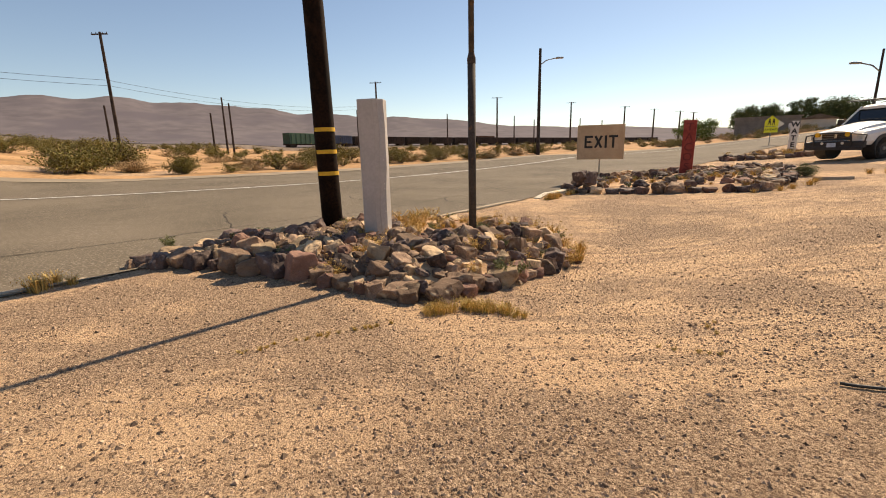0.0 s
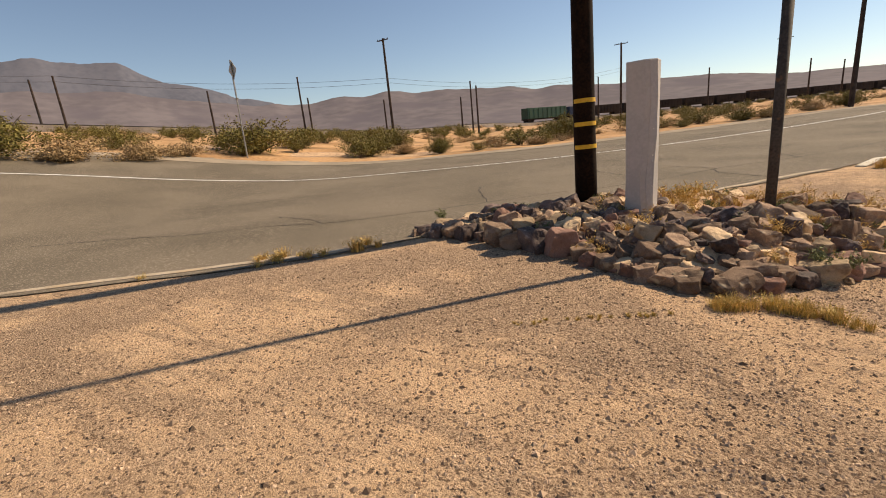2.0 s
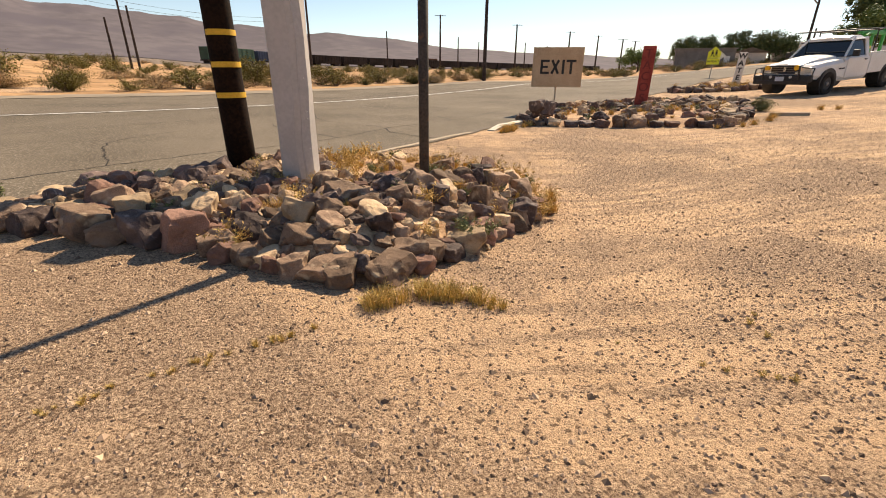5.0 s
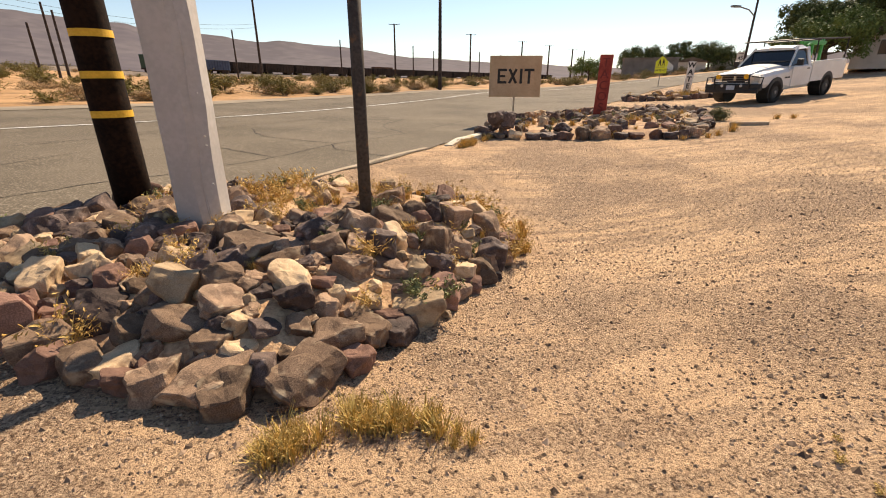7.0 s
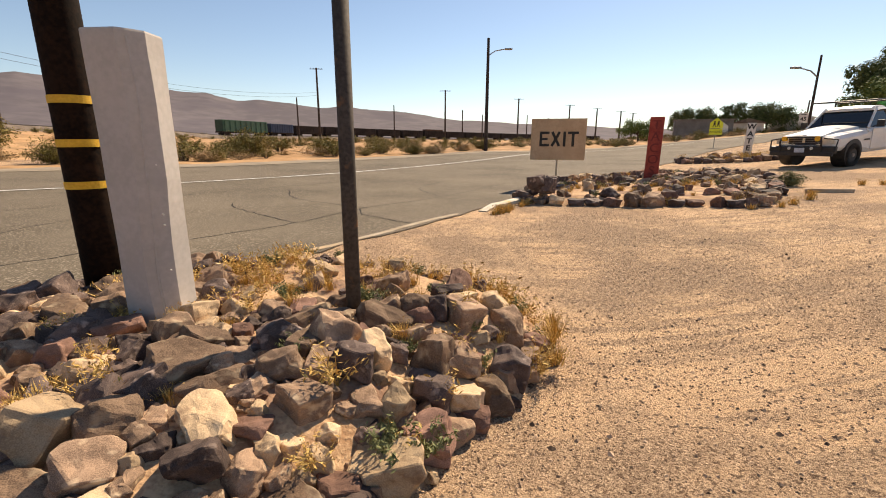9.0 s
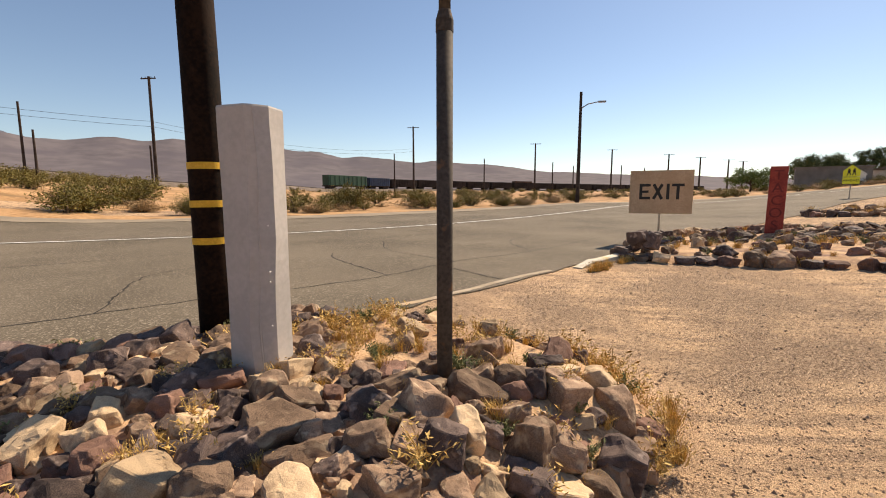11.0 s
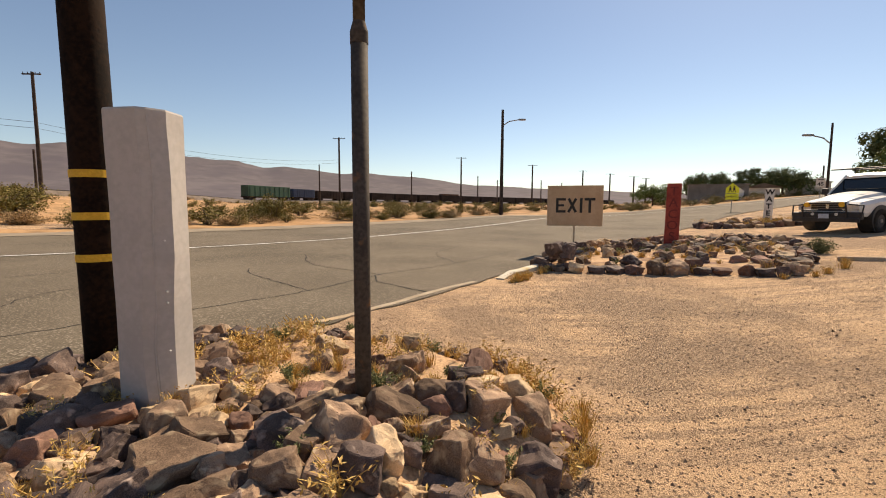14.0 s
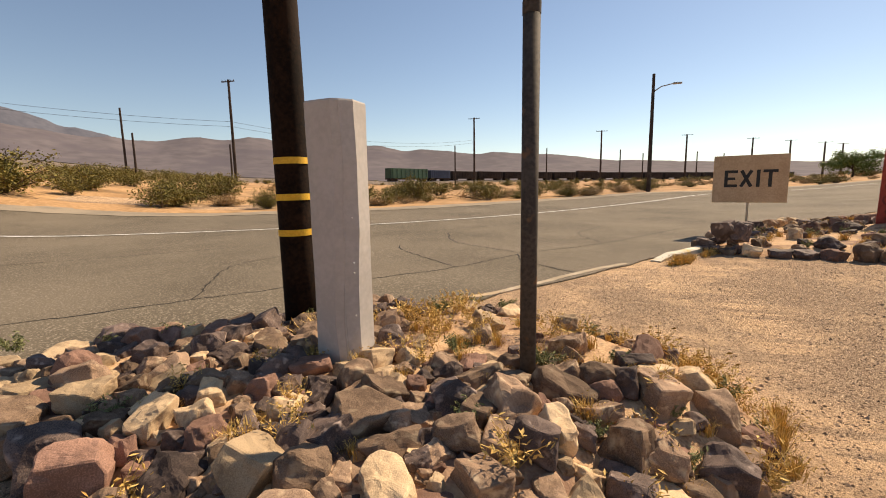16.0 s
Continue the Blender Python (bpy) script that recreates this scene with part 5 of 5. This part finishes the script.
tree(37.0, 32.2, 5.7, 2.7, "tree_leaf", "broad dark green tree beside the house", 201, 22000)
tree(39.6, 29.2, 7.4, 2.6, "tree_leaf", "tall dark pine-like tree beside the house", 202, 16500)
tree(34.4, 29.6, 4.4, 2.4, "tree_leaf_light", "lighter green bushy tree behind the truck", 203, 10500)
tree(62.72, 96.42, 5.6, 4.0, "tree_leaf", "dark rounded desert tree behind the low wall", 204)
tree(66.58, 95.15, 4.8, 2.8, "tree_leaf", "dark rounded desert tree behind the low wall", 207)
tree(70.02, 92.99, 6.2, 2.4, "tree_leaf", "dark upright desert tree behind the low wall", 205)
tree(74.86, 89.51, 5.4, 4.2, "tree_leaf", "dark rounded desert tree behind the low wall", 206)
tree(44.58, 84.5, 3.6, 3.2, "tree_leaf_light", "light green low tree by the road", 208, 6000)


# ---- buildings on the right ----
def low_building():
    a, b = Vector((49.8, 81.51)), Vector((57.92, 76.77))
    mid, d = (a + b) / 2, (b - a)
    base = empty("low_building", pose(mid.x, mid.y, ground_at(mid.x, mid.y), 0, 0, math.degrees(math.atan2(d.y, d.x))), "low gray block building with a flat pale roof", "building")
    part("wall", box(d.length, 5.0, 3.4, (0, 2.5, 1.5), 0.03), M["block_wall"], base)
    part("roof", box(d.length + 0.5, 5.5, 0.14, (0, 2.5, 3.25), 0.02), M["block_wall"], base)
    part("side_door", box(0.9, 0.06, 2.0, (d.length / 2 - 1.2, -0.02, 1.0), 0.01), M["sign_white"], base, "pale door")


def house():
    base = empty("house", pose(40.9, 25.9, ground_at(40.9, 25.9), 0, 0, -52), "beige stucco house with a low brown gable roof", "house")
    part("wall", box(11, 7, 2.8, (0, 3.5, 1.4), 0.02), M["stucco"], base)
    part("roof", prism([(-6.2, 2.75), (0, 4.4), (6.2, 2.75), (6.2, 2.6), (-6.2, 2.6)], 8.4, None, Matrix.Translation((0, 3.5, 0))), M["roof"], base, "low brown shingle roof")
    for x in (-3.4, 0.6, 3.6):
        w = part("window", box(1.3, 0.06, 1.0, (x, -0.02, 1.5), 0.01), M["glass"], base)
        part("frame", box(1.46, 0.04, 0.08, (x, -0.03, 2.05)), M["sign_white"], w)
    part("door", box(0.95, 0.06, 2.05, (-1.2, -0.02, 1.03), 0.01), M["timber"], base)


def far_shed(x, y, w, h, label, roof):
    base = empty("shed", pose(x, y, ground_at(x, y), 0, 0, -35), label, "shed")
    part("wall", box(w, 4, h, (0, 2, h / 2), 0.02), M["stucco"], base)
    part("roof", prism([(-w / 2 - 0.3, h), (0, h + 0.8), (w / 2 + 0.3, h), (w / 2 + 0.3, h - 0.12), (-w / 2 - 0.3, h - 0.12)], 4.6, None, Matrix.Translation((0, 2, 0))), M[roof], base)


low_building()
house()
far_shed(78.68, 87.56, 7.0, 2.8, "small pale roofed shed far down the road", "sign_white")
far_shed(64.58, 81.71, 5.0, 2.2, "low dark shed beside the block building", "roof")


# ---- poles, lamps and wires ----
def line_pole(x, y, top, label, arm=1.8, r=0.16, lean=0.0, tall_arm=True):
    z = land(x, y)
    base = empty("telephone_pole", pose(x, y, z, 0, lean, 0), label, "utility pole", "line of poles")
    h = top - z
    part("pole", rod((0, 0, -0.3), (0, 0, h), r, r * 0.7, 10), M["farpole"], base)
    if arm:
        part("crossarm", box(arm, 0.12, 0.13, (0, -0.1, h - 0.25), 0.01), M["farpole"], base)
        for s in (-0.45, -0.2, 0.2, 0.45):
            part("insulator", rod((s * arm, -0.1, h - 0.2), (s * arm, -0.1, h - 0.02), 0.045, 0.03, 6), M["farpole"], base)


PL = "weathered brown line pole with a crossarm"
for x, y, top, arm in ((-18.33, 99.24, 16.63, 2.6), (12.05, 140.47, 17.35, 3.2), (41.19, 165.94, 17.77, 3.6), (68.89, 188.82, 17.84, 4.0), (87.03, 203.09, 17.75, 4.2), (100.72, 207.85, 16.94, 5.0), (114.59, 223.25, 17.28, 4.2), (-40.83, 50.17, 15.4, 1.9)):
    line_pole(x, y, top, PL, arm, 0.13 + 0.0012 * math.hypot(x, y))
for x, y, top in ((-35.53, 67.04, 9.31), (-24.8, 108.16, 11.6), (-3.33, 130.98, 12.05), (18.57, 149.81, 12.32), (-76.18, 24.15, 14.09), (-68.32, 40.33, 11.73), (-60.08, 51.21, 13.26), (-59.31, 52.04, 9.89), (-50.09, 60.56, 8.68), (-37.4, 68.67, 10.36), (-39, 67.81, 7.97), (-84.79, 24.26, 14.86), (51.2, 190.35, 13.61), (63.47, 200.31, 13.17), (28.66, 170.36, 12.29), (92.78, 99.45, 11.65)):
    line_pole(x, y, top, "bare weathered pole beside the railway", 0, 0.11 + 0.0008 * math.hypot(x, y))


def street_lamp(x, y, top, side, label, reach=2.6, r=0.2):
    z = land(x, y)
    base = empty("street_lamp", pose(x, y, z, 0, 0, 0), label, "street lamp")
    h = top - z
    part("pole", rod((0, 0, -0.3), (0, 0, h), r, r * 0.65, 12), M["farpole"], base)
    part("arm", tube([(0, 0, h - 1.6), (side * reach * 0.4, 0, h - 1.15), (side * reach, 0, h - 0.95)], 0.05, 8), M["steel"], base)
    part("lamp_head", box(0.75, 0.3, 0.16, (side * (reach + 0.3), 0, h - 0.95), 0.06), M["steel"], base, "gray lamp head")


street_lamp(8.2, 46.29, 11.41, 1, "tall street lamp on a dark wooden pole", 1.7)
street_lamp(31.49, 33.89, 8.08, -1, "street lamp on a dark pole beyond the truck", 1.6, 0.11)


def wire(a, b, sag, label="thin dark overhead wire"):
    a, b = Vector(a), Vector(b)
    pts = [a.lerp(b, k / 20) - Vector((0, 0, sag * 4 * (k / 20) * (1 - k / 20))) for k in range(21)]
    tagged(mesh_ob("overhead_wire", tube(pts, 0.018, 5), M["black_plastic"]), label, "wire", "overhead wires")


wire((-76.18, 24.15, 14.09), (-40.83, 50.17, 10.23), 0.9)
wire((-76.18, 24.35, 13.37), (-40.83, 50.17, 9.62), 0.9)
wire((-40.83, 50.17, 10.23), (-18.33, 99.24, 11.85), 1.6)
wire((-40.83, 50.17, 9.62), (-18.33, 99.24, 11.22), 1.6)
wire((-110.03, 1.39, 20.1), (-76.18, 24.15, 14.09), 0.8)
wire((-110.03, 1.39, 19.29), (-76.18, 24.35, 13.37), 0.8)


# ---- railway and train ----
RAIL = spline([(-119.51, -13.94), (-92.34, 10.99), (-77.1, 33.52), (-67.98, 59.85), (-61.03, 94.17), (-51.98, 130.89), (-11.97, 190.64), (72.43, 262.43), (180.91, 349.68)], 6)


def rail_height(x, y):
    return max(land(x, y) + 0.9, 2.75 + 0.0075 * max(0, x + 48))


def build_railway():
    bm = bmesh.new()
    prof = [(-4.5, -1.6), (-1.8, 0), (1.8, 0), (4.5, -1.6)]
    rings, rails = [], {-1: [], 1: []}
    for i, p in enumerate(RAIL):
        t = (RAIL[min(i + 1, len(RAIL) - 1)] - RAIL[max(0, i - 1)]).normalized()
        n = Vector((-t.y, t.x))
        z = rail_height(p.x, p.y)
        rings.append([bm.verts.new((p.x + n.x * a, p.y + n.y * a, z + b)) for a, b in prof])
        for s in (-1, 1):
            rails[s].append((p.x + n.x * 0.75 * s, p.y + n.y * 0.75 * s, z + 0.12))
    for a, b in zip(rings, rings[1:]):
        for k in range(3):
            bm.faces.new((a[k], a[k + 1], b[k + 1], b[k]))
    bmesh.ops.recalc_face_normals(bm, faces=bm.faces)
    bank = tagged(mesh_ob("railway_bank", bm, M["ballast"]), "long low gravel railway embankment", "embankment", kind="structure")
    for s in (-1, 1):
        part("rail", tube(rails[s], 0.1, 4), M["rail"], bank, "dark steel rail")


build_railway()


def rail_point(s):
    acc = 0.0
    for a, b in zip(RAIL, RAIL[1:]):
        l = (b - a).length
        if acc + l >= s:
            return a.lerp(b, (s - acc) / l), (b - a).normalized()
        acc += l
    return RAIL[-1], (RAIL[-1] - RAIL[-2]).normalized()


start = 0.0
for a, b in zip(RAIL, RAIL[1:]):
    if b.y > 133:
        break
    start += (b - a).length


def rail_car(s, length, height, mat, label, ribs=True, load=0.0):
    p, t = rail_point(s + length / 2)
    base = empty("rail_car", pose(p.x, p.y, rail_height(p.x, p.y) + 0.15, 0, 0, math.degrees(math.atan2(t.y, t.x))), label, "rail car", "freight train")
    part("body", box(length - 1.0, 3.0, height - 1.0, (0, 0, 1.0 + (height - 1.0) / 2), 0.08), M[mat], base)
    part("frame", box(length - 0.4, 2.6, 0.35, (0, 0, 0.85), 0.04), M["train_dark"], base)
    for sx in (-1, 1):
        part("bogie", box(2.6, 2.2, 0.7, (sx * (length / 2 - 2.2), 0, 0.42), 0.1), M["train_dark"], base)
    if ribs:
        for k in range(9):
            part("rib", box(0.12, 3.16, height - 1.1, (-length / 2 + 1.2 + k * (length - 2.4) / 8, 0, 1.0 + (height - 1.0) / 2)), M[mat], base)
    if load:
        part("load", box(length * 0.8, 2.6, load, (0, 0, height + load / 2 - 0.05), 0.05), M["train_rust"], base, "rust-brown load")


s = start
rail_car(s, 17.5, 4.2, "train_green", "long dark green freight container on a rail car")
s += 18
rail_car(s, 10.5, 3.7, "train_blue", "dark blue hopper rail car")
s += 11
for k in range(17):
    rail_car(s, 13.5, 3.35, "train_dark", "dark brown open gondola rail car", True, 0.75 if k == 5 else 0.0)
    s += 14


# ---- mountains ----
def range_mesh(name, dist, profile, mat, label, seed, depth=0.5):
    """A long range: a heightfield that climbs from its foot to a ridge line given by bearing and height."""
    bm = bmesh.new()
    lo, hi = profile[0][0], profile[-1][0]
    cols, rows = int((hi - lo) * 2.4), 16
    grid = []
    for i in range(cols + 1):
        b = lo + (hi - lo) * i / cols
        for (b1, h1), (b2, h2) in zip(profile, profile[1:]):
            if b1 <= b <= b2:
                k = (b - b1) / (b2 - b1)
                h = h1 + (h2 - h1) * (k * k * (3 - 2 * k))
                break
        row = []
        for j in range(rows + 1):
            t = j / rows
            r = dist * (1 - depth * (1 - t))
            x, y = r * math.sin(radians(b)), r * math.cos(radians(b))
            rough = noise.fractal((x * 0.006 + seed, y * 0.006, 0.3), 1.0, 2.1, 5)
            crest = noise.fractal((b * 0.22, seed, 0.1), 1.0, 2.0, 4)
            z = 2.0 + h * t ** 1.6 + crest * h * 0.06 * t ** 5 + rough * h * 0.10 * t * (1.1 - t)
            row.append(bm.verts.new((x, y, z)))
        grid.append(row)
    for a, b in zip(grid, grid[1:]):
        for k in range(rows):
            bm.faces.new((a[k], b[k], b[k + 1], a[k + 1]))
    bmesh.ops.recalc_face_normals(bm, faces=bm.faces)
    tagged(mesh_ob(name, bm, M[mat], True), label, "mountain range", kind="structure")


# ranges and foothill carry their haze in the material colour
range_mesh("mountain_range", 900, [(-125, 90), (-100, 120), (-75, 122), (-66, 118), (-60, 102), (-54, 90), (-48, 85), (-43, 90), (-38, 96), (-32, 92), (-24, 83), (-15, 72), (-7, 66), (-2, 62), (7, 46), (17, 37), (32, 28), (50, 22), (75, 18), (100, 12)], "mountain", "bare brown desert mountain slopes tinted mauve for haze", 3.0)
range_mesh("far_mountain_range", 1900, [(-122, 260), (-92, 330), (-78, 345), (-72, 350), (-66, 332), (-61, 280), (-54, 215), (-48, 160), (-40, 110)], "far_range", "distant mountain range tinted blue-gray for haze", 9.0, 0.3)
range_mesh("foothill", 300, [(38.46, 2.69), (42.52, 9.25), (46.55, 14.22), (52, 15), (60, 16), (75, 14), (100, 8)], "mountain", "low haze-tinted brown hill beyond the houses", 5.0, 0.3)


# ---- loose stones on the lot, last ----
def scatter_pebbles(n, seed):
    """Grit and small stones lying over the lot, thicker nearby."""
    rng = np.random.RandomState(seed)
    verts, faces = [], []
    made = 0
    while made < n:
        x, y = rng.uniform(-6, 9), rng.uniform(-5, 11)
        d = math.hypot(x + 0.2, y + 1.5)
        if rng.rand() > 1.0 / (1 + (d / 4.0) ** 2):
            continue
        if (x + 4.75) * 0.66 < (y - 1.2) * 0.6 - 0.4 and y > 0 and x < -2.5 or inside(x, y, BED_1):
            continue
        if y > 1.24 * x + 7.2:
            continue
        patch = noise.noise((x * 0.6, y * 0.6, 2.0))
        if rng.rand() > 0.55 + 0.6 * patch:
            continue
        s = 0.003 + 0.009 * rng.rand() ** 2 + (0.009 if rng.rand() < 0.03 else 0)
        a = rng.rand() * 6.28
        z = land(x, y)
        o = len(verts)
        for k in range(4):
            q = a + k * 1.571
            verts.append((x + math.cos(q) * s * rng.uniform(0.7, 1.4), y + math.sin(q) * s * rng.uniform(0.7, 1.4), z + s * rng.uniform(-0.1, 0.3)))
        verts.append((x + rng.uniform(-0.4, 0.4) * s, y + rng.uniform(-0.4, 0.4) * s, z + s * rng.uniform(0.6, 1.1)))
        faces += [(o, o + 1, o + 4), (o + 1, o + 2, o + 4), (o + 2, o + 3, o + 4), (o + 3, o, o + 4)]
        made += 1
    ob = from_lists("gravel", verts, faces, M["pebble"])
    tagged(ob, "loose tan and brown grit scattered over the dirt", "gravel", kind="stuff")


scatter_pebbles(100000, 4)
